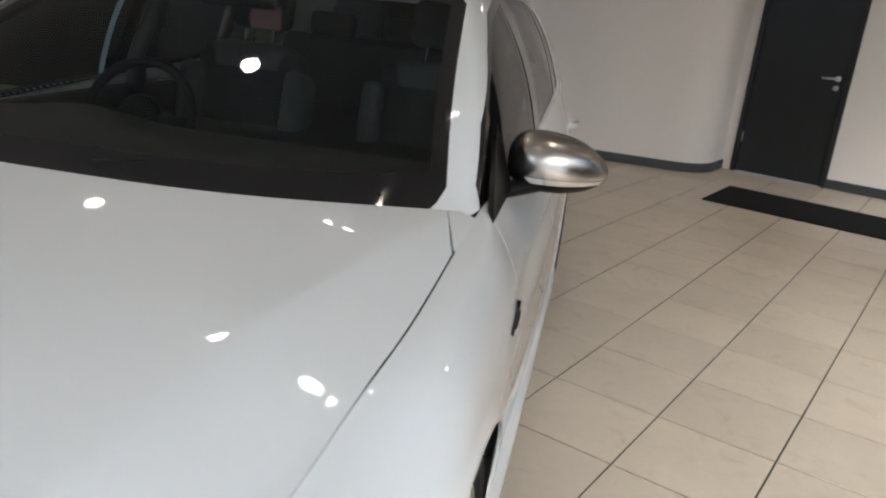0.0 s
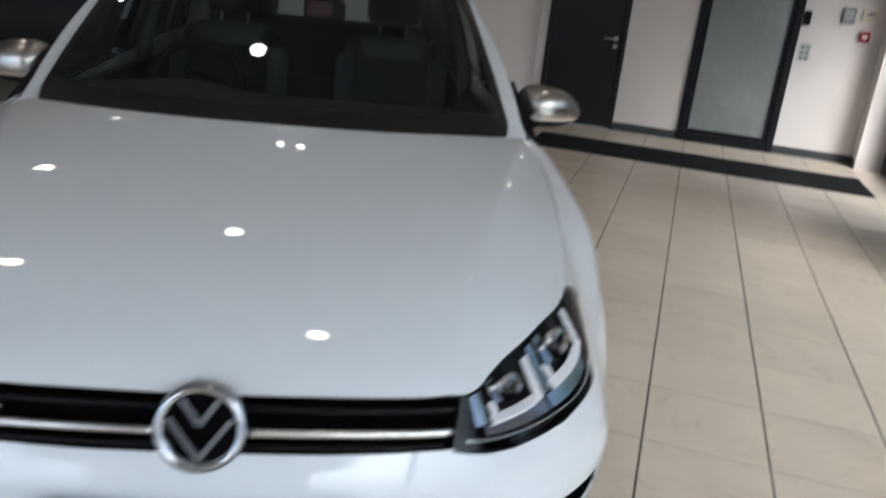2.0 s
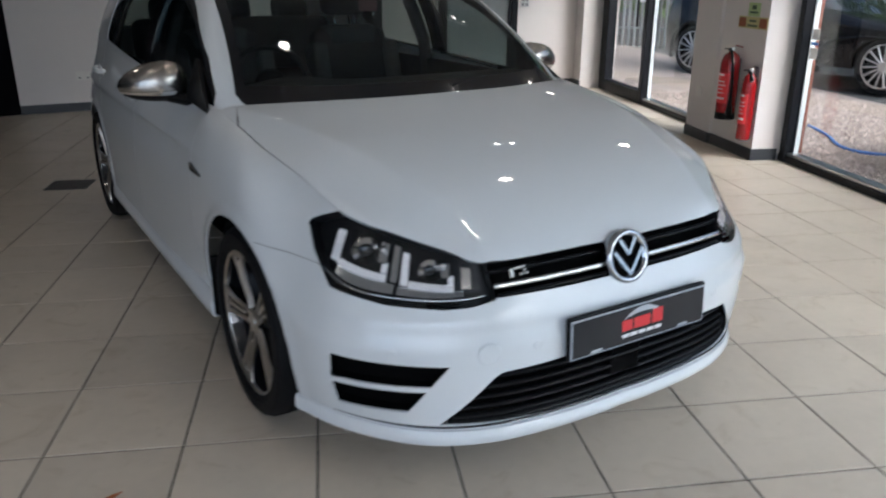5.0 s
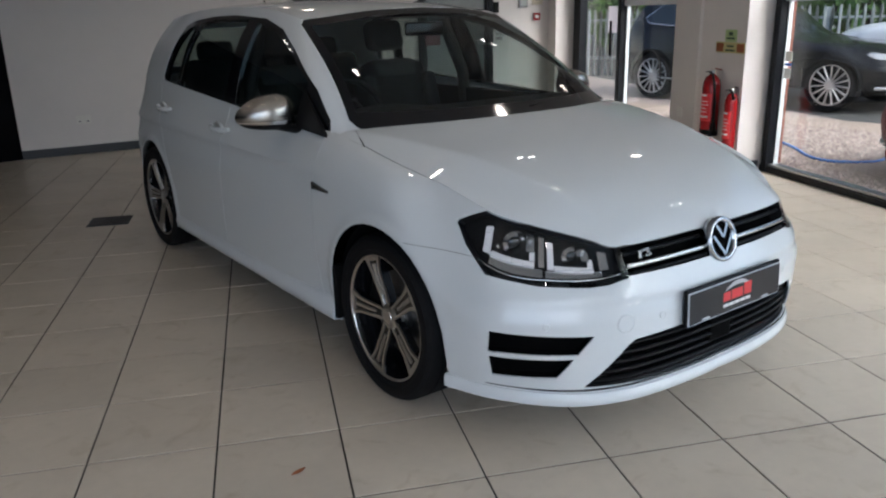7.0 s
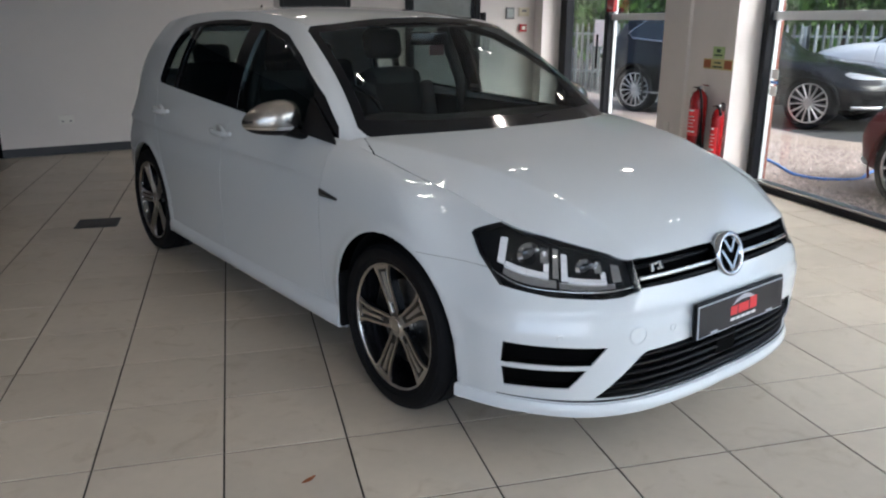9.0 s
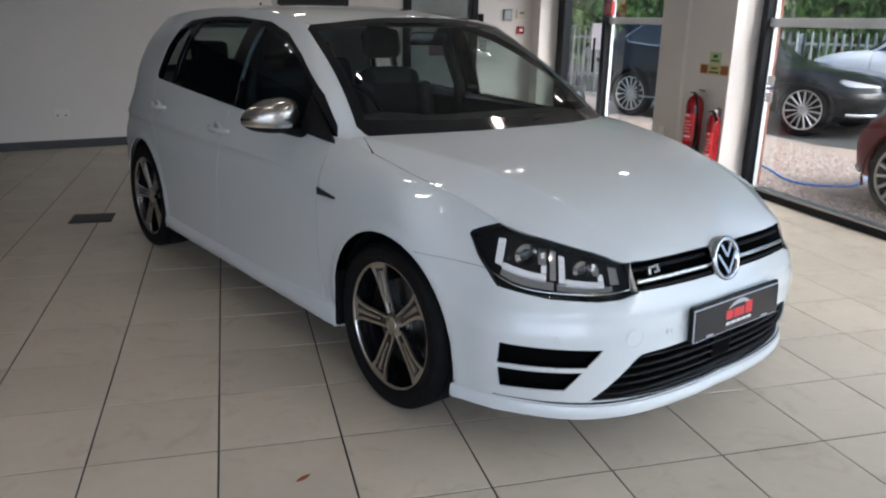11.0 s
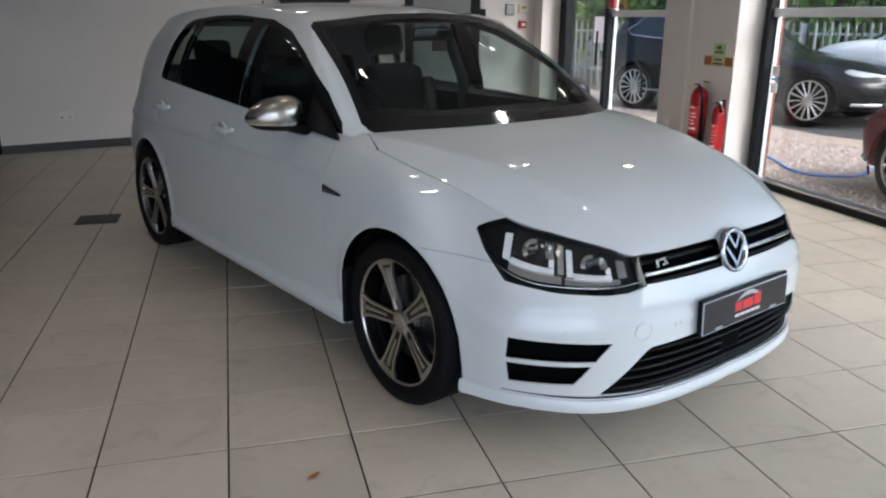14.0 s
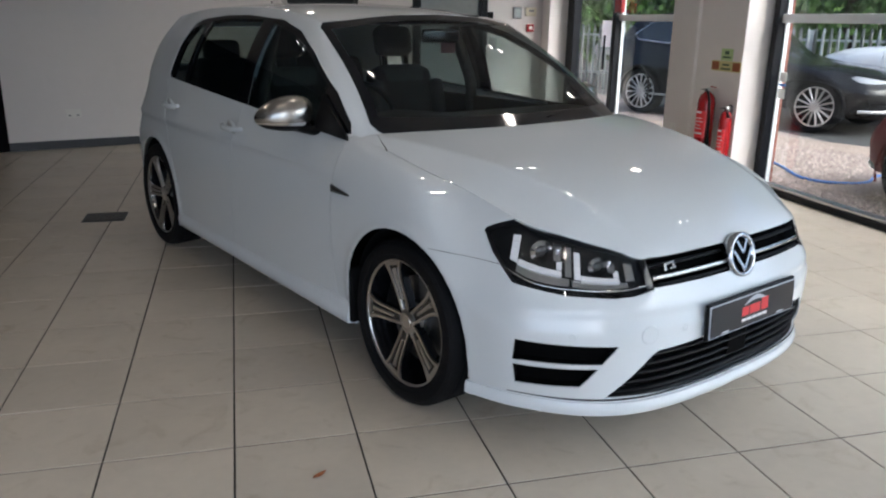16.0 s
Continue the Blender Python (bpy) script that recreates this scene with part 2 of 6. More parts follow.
    tagged(part("wall_front", bm, M["wall"]), "unseen white wall with a wide opening added for daylight", "wall", kind="structure")


showroom()

# lamps added in the assumed front opening and the side window, for sky light
area_light("added_front_light", (-2.3, -5.9, 1.25), (-1.8, 0, 0.8), 5.2, 2.3, FRONT_W, (0.73, 0.87, 1.0))
area_light("window_light_side", (RIGHT - 0.06, -3.3, 1.3), (0, -3.3, 1.0), 5.0, 2.3, SIDE_W, (0.71, 0.865, 1.0))


# ---- the car ----
CAR = pose(0, 0, 0, 0, 0, 23.2)
M.update(
    paint=mat("pearl_white_car_paint", (0.66, 0.69, 0.705), 0.5, var=0.015, scale=60, coat=1.0, spec=0.25),
    rubber=mat("tyre_rubber", (0.006, 0.006, 0.007), 0.7, var=0.4, scale=40, bump=0.15, bump_scale=150, spec=0.18),
    black=mat("satin_black_plastic", (0.0055, 0.0055, 0.006), 0.42, var=0.3, scale=30, bump=0.05, bump_scale=300, spec=0.16),
    gloss_black=mat("gloss_black_trim", (0.004, 0.004, 0.005), 0.08, coat=0.5),
    # near black for black parts, and with the shade of hollows in its colour
    void=mat("black_and_cavity_shade", (0.002, 0.002, 0.002), 0.9, spec=0.05),
    chrome=mat("chrome", (0.82, 0.83, 0.84), 0.07, metal=1.0),
    cap=mat("satin_silver_cap", (0.42, 0.40, 0.37), 0.26, metal=1.0, var=0.05, scale=20),
    alloy=mat("machined_alloy", (0.60, 0.58, 0.55), 0.28, metal=1.0, var=0.1, scale=60),
    rim_black=mat("gloss_black_wheel_paint", (0.006, 0.006, 0.007), 0.15, coat=0.6),
    disc=mat("brake_disc_steel", (0.2, 0.2, 0.2), 0.4, metal=1.0, var=0.3, scale=50),
    screen=glass_mat("tinted_windscreen", (0.80, 0.86, 0.84), clear=0.9),
    privacy=glass_mat("dark_tinted_side_glass", (0.55, 0.62, 0.60), clear=0.85),
    lens=glass_mat("clear_lamp_lens", (0.95, 0.97, 0.98), base=0.03),
    reflector=mat("lamp_reflector", (0.75, 0.75, 0.76), 0.18, metal=1.0),
    housing=mat("lamp_housing_black", (0.005, 0.005, 0.006), 0.3, spec=0.25),
    led=glow_mat("daytime_light_guide", (0.66, 0.63, 0.62), 0.08),
    seat=mat("grey_seat_fabric", (0.055, 0.057, 0.06), 0.85, var=0.3, scale=30, bump=0.3, bump_scale=400),
    seat_dark=mat("black_seat_fabric", (0.016, 0.016, 0.017), 0.85, var=0.3, scale=30, bump=0.3, bump_scale=400),
    dash=mat("soft_black_dashboard", (0.014, 0.014, 0.015), 0.6, var=0.2, scale=20, bump=0.2, bump_scale=400),
    plate=mat("charcoal_plate", (0.012, 0.012, 0.014), 0.3, var=0.1, scale=12, spec=0.3),
    red=mat("red_print", (0.60, 0.02, 0.025), 0.35),
    white_print=mat("white_print", (0.75, 0.75, 0.76), 0.4),
    grey_print=mat("silver_print", (0.45, 0.48, 0.52), 0.35),
    liner=mat("wheel_arch_liner", (0.006, 0.006, 0.006), 0.9, bump=0.3, bump_scale=100, spec=0.1),
)


def spline(xs, ys):
    """A natural cubic spline through a few knots."""
    xs, ys = np.array(xs, float), np.array(ys, float)
    n, h = len(xs), np.diff(xs)
    A = np.eye(n); r = np.zeros(n)
    for i in range(1, n - 1):
        A[i, i - 1:i + 2] = h[i - 1], 2 * (h[i - 1] + h[i]), h[i]
        r[i] = 6 * ((ys[i + 1] - ys[i]) / h[i] - (ys[i] - ys[i - 1]) / h[i - 1])
    m = np.linalg.solve(A, r)

    def f(x):
        x = np.clip(np.asarray(x, float), xs[0], xs[-1])
        i = np.clip(np.searchsorted(xs, x) - 1, 0, n - 2)
        a, b, hh = xs[i + 1] - x, x - xs[i], h[i]
        return (m[i] * a ** 3 + m[i + 1] * b ** 3) / (6 * hh) + (ys[i] / hh - m[i] * hh / 6) * a + (ys[i + 1] / hh - m[i + 1] * hh / 6) * b
    return f


def pchip(xs, ys):
    """A cubic through knots that never overshoots them."""
    xs, ys = np.array(xs, float), np.array(ys, float)
    h, n = np.diff(xs), len(xs); d = np.diff(ys) / h; m = np.zeros(n)
    for i in range(1, n - 1):
        if d[i - 1] * d[i] > 0:
            a, b = 2 * h[i] + h[i - 1], h[i] + 2 * h[i - 1]
            m[i] = (a + b) / (a / d[i - 1] + b / d[i])
    m[0], m[-1] = (0.0 if abs(d[0]) < abs(d[1]) else d[0]), d[-1]

    def f(x):
        x = np.clip(np.asarray(x, float), xs[0], xs[-1])
        i = np.clip(np.searchsorted(xs, x) - 1, 0, n - 2)
        t = (x - xs[i]) / h[i]
        return ys[i] * (1 + 2 * t) * (1 - t) ** 2 + m[i] * h[i] * t * (1 - t) ** 2 + ys[i + 1] * t * t * (3 - 2 * t) + m[i + 1] * h[i] * t * t * (t - 1)
    return f


def step(a, b, x):
    t = np.clip((np.asarray(x, float) - a) / (b - a), 0, 1)
    return t * t * (3 - 2 * t)


# plan of the widest line, from the nose round to the tail, and of the line where body meets bonnet and glass
WIDE = [(0, -0.846), (0.25, -0.840), (0.45, -0.808), (0.60, -0.746), (0.735, -0.645), (0.825, -0.525), (0.865, -0.36), (0.888, -0.15), (0.898, 0.10), (0.897, 0.60), (0.895, 1.30), (0.893, 2.0), (0.882, 2.6), (0.862, 2.93), (0.80, 3.165), (0.655, 3.30), (0.39, 3.37), (0, 3.39)]
EDGE = [(0, -0.764), (0.22, -0.758), (0.45, -0.736), (0.545, -0.640), (0.632, -0.540), (0.706, -0.43), (0.744, -0.20), (0.766, 0.02), (0.778, 0.28), (0.785, 0.50), (0.795, 0.85), (0.803, 1.30), (0.797, 2.0), (0.778, 2.6), (0.764, 2.94), (0.69, 3.14), (0.42, 3.26), (0, 3.29)]
_u = np.cumsum([0] + [math.hypot(b[0] - a[0], b[1] - a[1]) for a, b in zip(WIDE, WIDE[1:])]); _u /= _u[-1]
wide_x, wide_y = spline(_u, [p[0] for p in WIDE]), spline(_u, [p[1] for p in WIDE])
edge_x, edge_y = pchip(_u, [p[0] for p in EDGE]), pchip(_u, [p[1] for p in EDGE])
hood_mid = spline([-0.764, -0.72, -0.64, -0.55, -0.3, 0, 0.2, 0.45], [0.674, 0.716, 0.770, 0.813, 0.888, 0.946, 0.979, 1.005])
hood_rim = pchip([-0.764, -0.736, -0.640, -0.540, -0.43, -0.2, 0.02, 0.28, 0.5], [0.670, 0.678, 0.707, 0.738, 0.771, 0.836, 0.874, 0.920, 0.950])
hood_half = pchip([-0.764, -0.736, -0.640, -0.540, -0.43, -0.2, 0.02, 0.28, 0.5], [0.30, 0.45, 0.545, 0.632, 0.706, 0.744, 0.766, 0.778, 0.78])
belt = spline([0.45, 0.8, 1.3, 2.0, 2.6, 3.0, 3.3], [0.948, 0.945, 0.958, 0.985, 1.015, 1.035, 1.03])


_e = np.linspace(0, 0.6, 1500)
edge_at = lambda y: np.interp(y, edge_y(_e), edge_x(_e))


def crease(y):
    return 0.435 + (y + 0.70) * 0.285


def hood_z(x, y):
    """The bonnet's height: a crown, and a fall outside the crease on each side."""
    x = np.abs(x); top, rim, half = hood_mid(y), hood_rim(y), hood_half(y)
    fall = lambda q: 0.36 * 0.004 * np.log1p(np.exp(np.clip((q - crease(y)) / 0.004, -40, 40)))
    crown = np.maximum(top - rim - fall(half), 0.0)
    return top - crown * np.clip(x / half, 0, 1.05) ** 2 - fall(x)


def edge_z(x, y):
    return hood_z(x, y) * (1 - step(0.3, 0.55, y)) + belt(y) * step(0.3, 0.55, y)


AXLES = (0.0, 2.63)
Z0 = 0.200
WHEEL_Z = 0.317


def body_point(s, v):
    """The lower body: s runs from tail centre (-1) round the nose (0) to tail centre (1); v from the bottom edge (0) up (1)."""
    u = np.abs(s); sg = np.sign(s) if s else 1.0
    mx, my, tx, ty = float(wide_x(u)), float(wide_y(u)), float(edge_x(u)), float(edge_y(u))
    zt = float(edge_z(tx, ty))
    front = 1 - float(step(-0.80, -0.58, my))
    corner = math.exp(-((my + 0.55) / 0.11) ** 2)
    nose = 1 - float(step(-0.50, -0.05, my))
    zm = 0.60 - 0.14 * nose + 0.05 * (1 - nose) * (1 - float(step(0.2, 0.9, my)))
    z0 = Z0
    z = z0 + (zt - z0) * v
    ridge = 0.007 * float(step(0.497, 0.532, z) * (1 - step(0.535, 0.61, z)) * (1 - step(-0.62, -0.40, my)))
    if z <= zm:
        t = (zm - z) / (zm - z0)
        k = -(0.05 - 0.025 * front) * t ** 2.2 - 0.014 * corner * t ** 1.2 * (1 - 0.35 * t)
        f = k / max(math.hypot(tx - mx, ty - my), 1e-4) * -1
        x, y = mx + (tx - mx) * f, my + (ty - my) * f
    else:
        t = min((z - zm) / (zt - zm), 1.0)
        wf = 1 - float(step(-0.42, -0.05, my))
        round_ = (1 - (1 - t ** 2.3) ** 0.56) * (1 - wf) + t ** 1.25 * wf
        zc = 0.80
        d = 0.016 * min((z - zm) / (zc - zm), 1) ** 1.6 + max(0, z - zc) / max(zt - zc, 1e-3) * 0.079
        d += 0.007 * float((1 - step(zc - 0.022, zc, z)) * step(zc - 0.14, zc - 0.03, z))
        door = d / 0.095
        w = 1 - float(step(0.25, 0.85, my))
        f = round_ * w + door * (1 - w)
        x, y = mx + (tx - mx) * f, my + (ty - my) * f
    y -= ridge; x += ridge * 0.6 * float(step(0.3, 0.7, mx))
    for ya in AXLES:
        r = math.hypot(y - ya, z - WHEEL_Z)
        if abs(x) > 0.6:
            x += 0.008 * math.exp(-((r - 0.366) / 0.022) ** 2)
    return sg * x, y, z


def grid_bm(rows):
    """A sheet of quads from rows of points."""
    bm = bmesh.new()
    vs = [[bm.verts.new(p) for p in r] for r in rows]
    for a, b in zip(vs, vs[1:]):
        for k in range(len(a) - 1):
            bm.faces.new((a[k], a[k + 1], b[k + 1], b[k]))
    return bm


def cut(bm, poly, d, keep, away=True):
    """Cuts the sheet along a convex outline seen in the direction d; returns the piece within as a bmesh of its own, and takes it away."""
    poly = [Vector(p) for p in poly]; d = Vector(d).normalized()
    c = sum(poly, Vector()) / len(poly); rad = max((p - c).length for p in poly) * 1.15 + 0.03
    planes = []
    for p, q in zip(poly, poly[1:] + poly[:1]):
        n = (q - p).cross(d).normalized()
        if (c - p).dot(n) < 0:
            n = -n
        planes.append((p, n))
    flat = lambda w: w - d * w.dot(d)

    def near():
        return [f for f in bm.faces if keep(f.calc_center_median()) and flat(f.calc_center_median() - c).length < rad]
    for p, n in planes:
        fs = near(); es = {e for f in fs for e in f.edges}; vs = {w for f in fs for w in f.verts}
        bmesh.ops.bisect_plane(bm, geom=fs + list(es) + list(vs), dist=1e-5, plane_co=p, plane_no=n)
    inner = [f for f in near() if all((f.calc_center_median() - p).dot(n) > 0 for p, n in planes)]
    out = lift(bm, inner)
    if away:
        bmesh.ops.delete(bm, geom=inner, context="FACES")
    return out


def islands(bm):
    seen, out = set(), []
    for f in bm.faces:
        if f in seen:
            continue
        st, isl = [f], []
        seen.add(f)
        while st:
            g = st.pop(); isl.append(g)
            for e in g.edges:
                for o in e.link_faces:
                    if o not in seen:
                        seen.add(o); st.append(o)
        out.append(isl)
    return out


def lift(bm, faces):
    out = bmesh.new(); vm = {}
    for f in faces:
        for w in f.verts:
            if w not in vm:
                vm[w] = out.verts.new(w.co)
        out.faces.new([vm[w] for w in f.verts])
    return out


def outward(bm, centre=(0, 1.2, 0.5)):
    """Turns the faces of an open sheet away from a point inside."""
    bm.normal_update()
    c = Vector(centre)
    bad = [f for f in bm.faces if f.normal.dot(f.calc_center_median() - c) < 0]
    bmesh.ops.reverse_faces(bm, faces=bad)
    return bm


def smooth_normals(bm):
    """Vertex normals weighted by area, so that slivers at the cuts don't count, and averaged with their neighbours'."""
    bm.normal_update()
    raw = {}
    for v in bm.verts:
        n = Vector()
        for f in v.link_faces:
            n += f.normal * f.calc_area()
        raw[v] = n
    out = {}
    for v in bm.verts:
        n = raw[v].copy()
        for e in v.link_edges:
            n += raw[e.other_vert(v)]
        out[v] = n.normalized() if n.length > 1e-12 else v.normal.copy()
    return out


def tidy(bm):
    bmesh.ops.remove_doubles(bm, verts=bm.verts[:], dist=4e-4)
    bmesh.ops.dissolve_degenerate(bm, dist=2e-4, edges=bm.edges[:])
    return bm


def thick(bm, t, centre=(0, 1.2, 0.5), bend=0.0):
    """Gives a sheet a returned edge: its rim is drawn inwards by t."""
    outward(tidy(bm), centre)
    ns = smooth_normals(bm)
    rim = [e for e in bm.edges if e.is_boundary]
    made = {}
    for e in rim:
        for v in e.verts:
            if v not in made:
                made[v] = bm.verts.new(v.co - ns[v] * t)
    for e in rim:
        f = e.link_faces[0]; a, b = e.verts
        vs = list(f.verts); k = vs.index(a)
        if vs[(k + 1) % len(vs)] != b:
            a, b = b, a
        bm.faces.new((b, a, made[a], made[b]))
    return bm


def shifted(bm, off):
    off = Vector(off)
    for v in bm.verts:
        v.co += off
    return bm


def sink(bm, t, centre=(0, 1.2, 0.5)):
    outward(tidy(bm), centre)
    for v, n in smooth_normals(bm).items():
        v.co -= n * t
    return bm


def strip(a, b, w, axis):
    """A thin outline from a to b, w wide, to cut a panel gap seen along an axis."""
    a, b = Vector(a), Vector(b); d = (b - a).normalized(); n = d.cross(Vector(axis)).normalized() * w / 2
    a, b = a - d * w * 0.3, b + d * w * 0.3
    return [a - n, b - n, b + n, a + n]


def hood_sheet(nq, nw):
    rows = []
    for q in np.linspace(0, 1, nq):
        row = []
        for w in np.linspace(-1, 1, nw):
            a = abs(w)
            uf = _u[5] * a ** 0.85
            fx, fy = float(edge_x(uf)), float(edge_y(uf))
            bx, by = 0.765 * a, 0.175 + 0.245 * a ** 2.4
            x, y = fx + (bx - fx) * q, fy + (by - fy) * q
            lim = float(edge_at(y)) - 0.0025 if y > -0.70 else 1.0
            x = lim if a > 0.999 and y > -0.70 else min(x, lim)
            row.append((math.copysign(x, w) if a else 0.0, y + 0.004 * (1 - q), float(hood_z(x, y)) + 0.001))
        rows.append(row)
    bm = grid_bm(rows)
    bmesh.ops.remove_doubles(bm, verts=bm.verts[:], dist=1e-5)
    return bm


RB = [(0, 0.185), (0.35, 0.215), (0.59, 0.30), (0.725, 0.398), (0.782, 0.50), (0.797, 0.85), (0.803, 1.30), (0.797, 2.0), (0.778, 2.6), (0.763, 2.945), (0.686, 3.145), (0, 3.29)]
RT = [(0, 0.955), (0.30, 0.975), (0.50, 1.015), (0.575, 1.055), (0.592, 1.14), (0.590, 1.45), (0.586, 1.75), (0.582, 2.1), (0.574, 2.5), (0.560, 2.79), (0.50, 2.96), (0, 3.03)]
tt = np.arange(len(RB))
rb, rt = (pchip(tt, [p[0] for p in RB]), pchip(tt, [p[1] for p in RB])), (spline(tt, [p[0] for p in RT]), spline(tt, [p[1] for p in RT]))
roof_mid = spline([0.9, 1.1, 1.5, 2.0, 2.6, 3.12], [1.410, 1.436, 1.468, 1.478, 1.458, 1.398])
roof_rim = spline([0.9, 1.1, 1.5, 2.0, 2.6, 3.12], [1.335, 1.382, 1.430, 1.440, 1.415, 1.358])
roof_half = spline([0.95, 1.15, 1.5, 2.1, 2.6, 3.1], [0.58, 0.60, 0.60, 0.595, 0.585, 0.55])

def roof_z(x, y):
    return roof_mid(y) - (roof_mid(y) - roof_rim(y)) * np.clip(np.abs(x) / roof_half(y), 0, 1.1) ** 2.2
base_z = lambda x, y: (hood_z(np.minimum(np.abs(x), 0.72), min(y, 0.45)) - 0.004 - 0.03 * step(0.30, 0.42, y)) * (1 - step(0.36, 0.55, y)) + belt(max(y, 0.45)) * step(0.36, 0.55, y)


def upper_sheet(nv, ns):
    rows = []
    vs = np.linspace(0, 1, nv); ss = np.linspace(-11, 11, ns)
    for v in vs:
        row = []
        for s in ss:
            a = abs(s)
            x0, y0, x1, y1 = float(rb[0](a)), float(rb[1](a)), float(rt[0](a)), float(rt[1](a))
            z0, z1 = float(base_z(x0, y0)), float(roof_z(x1, y1))
            bul = 0.030 * math.sin(math.pi * v)
            dx, dy = (x0 - 0.0), (y0 - 1.7)
            ln = math.hypot(dx, dy * 0.4) or 1
            z = z0 + (z1 - z0) * v + 0.012 * math.sin(math.pi * v)
            row.append((math.copysign(1, s) * (x0 + (x1 - x0) * v + bul * dx / ln), y0 + (y1 - y0) * v + bul * 0.5 * dy * 0.4 / ln, z))
        rows.append(row)
    return grid_bm(rows)


def roof_sheet(nq, nw):
    rows = []
    for q in np.linspace(0, 1, nq):
        row = []
        for s in np.linspace(-3, 3, nw):
            a = abs(s)
            fx, fy = float(rt[0](a)), float(rt[1](a))
            k = 9 + (3 - a) / 3 * 2
            bx, by = float(rt[0](k)), float(rt[1](k))
            y = fy + (by - fy) * q
            x = fx + (bx - fx) * q
            if a > 2.99:
                i = np.linspace(3, 9, 300); x = float(np.interp(y, rt[1](i), rt[0](i)))
            row.append((math.copysign(x, s), y, float(roof_z(x, y))))
        rows.append(row)
    return grid_bm(rows)


def build_car():
    car = empty("car", CAR, "pearl white five-door hatchback with black and silver alloy wheels", "car")
    cols, lev = 460, 52
    us = np.linspace(-1, 1, cols)
    bm = grid_bm([[body_point(s, v) for s in us] for v in np.linspace(0, 1, lev)])
    bm.normal_update()
    front_only = lambda c: c.y < -0.3
    pieces = {}
    # lamps
    lamp = [(-0.772, -0.327, 0.731), (-0.765, -0.328, 0.742), (-0.75, -0.36, 0.757), (-0.69, -0.48, 0.80), (-0.55, -0.66, 0.80), (-0.47, -0.74, 0.71), (-0.433, -0.766, 0.585), (-0.50, -0.74, 0.570), (-0.553, -0.702, 0.565), (-0.68, -0.61, 0.572), (-0.781, -0.475, 0.596), (-0.79, -0.39, 0.672)]
    for sg in (-1, 1):
        p = [(-sg * x, y, z) for x, y, z in lamp]
        pieces["lens", sg] = cut(bm, p, (-0.6 * sg, 0.8, 0.0), lambda c, sg=sg: c.y < -0.2 and c.x * sg > 0.2)
    pieces["grille"] = cut(bm, [(-0.50, -0.8, 0.80), (0.50, -0.8, 0.80), (0.478, -0.8, 0.71), (0.442, -0.8, 0.590), (0.2, -0.8, 0.587), (-0.2, -0.8, 0.587), (-0.442, -0.8, 0.590), (-0.478, -0.8, 0.71)], (0, 1, 0), lambda c: c.y < -0.55 and abs(c.x) < 0.55)
    pieces["intake"] = cut(bm, [(-0.458, -0.8, 0.374), (-0.436, -0.8, 0.388), (-0.2, -0.8, 0.400), (0.2, -0.8, 0.400), (0.436, -0.8, 0.388), (0.458, -0.8, 0.374), (0.588, -0.8, 0.229), (0.3, -0.8, 0.221), (0, -0.8, 0.218), (-0.3, -0.8, 0.221), (-0.588, -0.8, 0.229)], (0, 1, 0), lambda c: c.y < -0.55)
    for sg in (-1, 1):
        k = lambda c, sg=sg: c.y < -0.3 and c.x * sg > 0.4
        d = (sg * -0.6, 0.8, 0)
        pieces["vent", sg, 0] = cut(bm, [(sg * 0.805, -0.522, 0.429), (sg * 0.578, -0.768, 0.416), (sg * 0.617, -0.735, 0.354), (sg * 0.806, -0.517, 0.354)], d, k)
        pieces["vent", sg, 1] = cut(bm, [(sg * 0.806, -0.520, 0.338), (sg * 0.627, -0.73, 0.339), (sg * 0.664, -0.69, 0.270), (sg * 0.802, -0.535, 0.262)], d, k)
        for ya in AXLES:
            circ = [(sg * 0.88, ya + 0.360 * math.cos(a), WHEEL_Z + 0.360 * math.sin(a)) for a in np.linspace(0, 2 * math.pi, 40, endpoint=False)]
            cut(bm, circ, (1, 0, 0), lambda c, sg=sg, ya=ya: c.x * sg > 0.4 and abs(c.y - ya) < 0.5).free()
        sx = lambda c, sg=sg: c.x * sg > 0.5 and c.y > -0.6
        w = 0.0045
        for a, b in (((0.47, 0.2), (0.47, 0.97)), ((1.47, 0.2), (1.47, 1.0)), ((2.36, 0.66), (2.62, 1.03)), ((2.22, 0.2), (2.24, 0.42)), ((2.24, 0.42), (2.36, 0.66)), ((0.42, 0.262), (2.24, 0.262))):
            gap = cut(bm, strip((sg * 0.9, a[0], a[1]), (sg * 0.9, b[0], b[1]), w if a[0] != 0.42 else 0.003, (1, 0, 0)), (1, 0, 0), sx)
            # near-black strip sunk in each gap to draw its shade
            part("door_seal", sink(gap, 0.003), M["void"], car)
        cut(bm, strip((sg * 0.85, -0.46, 0.640), (sg * 0.85, -0.17, 0.650), 0.0014, (1, 0, 0)), (1, 0, 0), lambda c, sg=sg: c.x * sg > 0.5 and -0.6 < c.y < -0.1).free()
        cut(bm, strip((sg * 0.85, 2.9, 0.60), (sg * 0.85, 3.3, 0.62), 0.005, (1, 0, 0)), (1, 0, 0), lambda c, sg=sg: c.x * sg > 0.4 and c.y > 2.8).free()
    for isl in islands(bm):
        c = sum((f.calc_center_median() for f in isl), Vector()) / len(isl)
        if len(isl) < 8:
            continue
        z = c.z
        name = "rear_bumper" if c.y > 2.9 and z < 0.6 else "front_bumper" if c.y < -0.3 and abs(c.x) < 0.5 else "sill" if z < 0.27 and 0.4 < c.y < 2.4 else "front_wing" if c.y < 0.47 else "front_door" if c.y < 1.47 else "rear_door" if c.y < 2.25 else "rear_quarter"
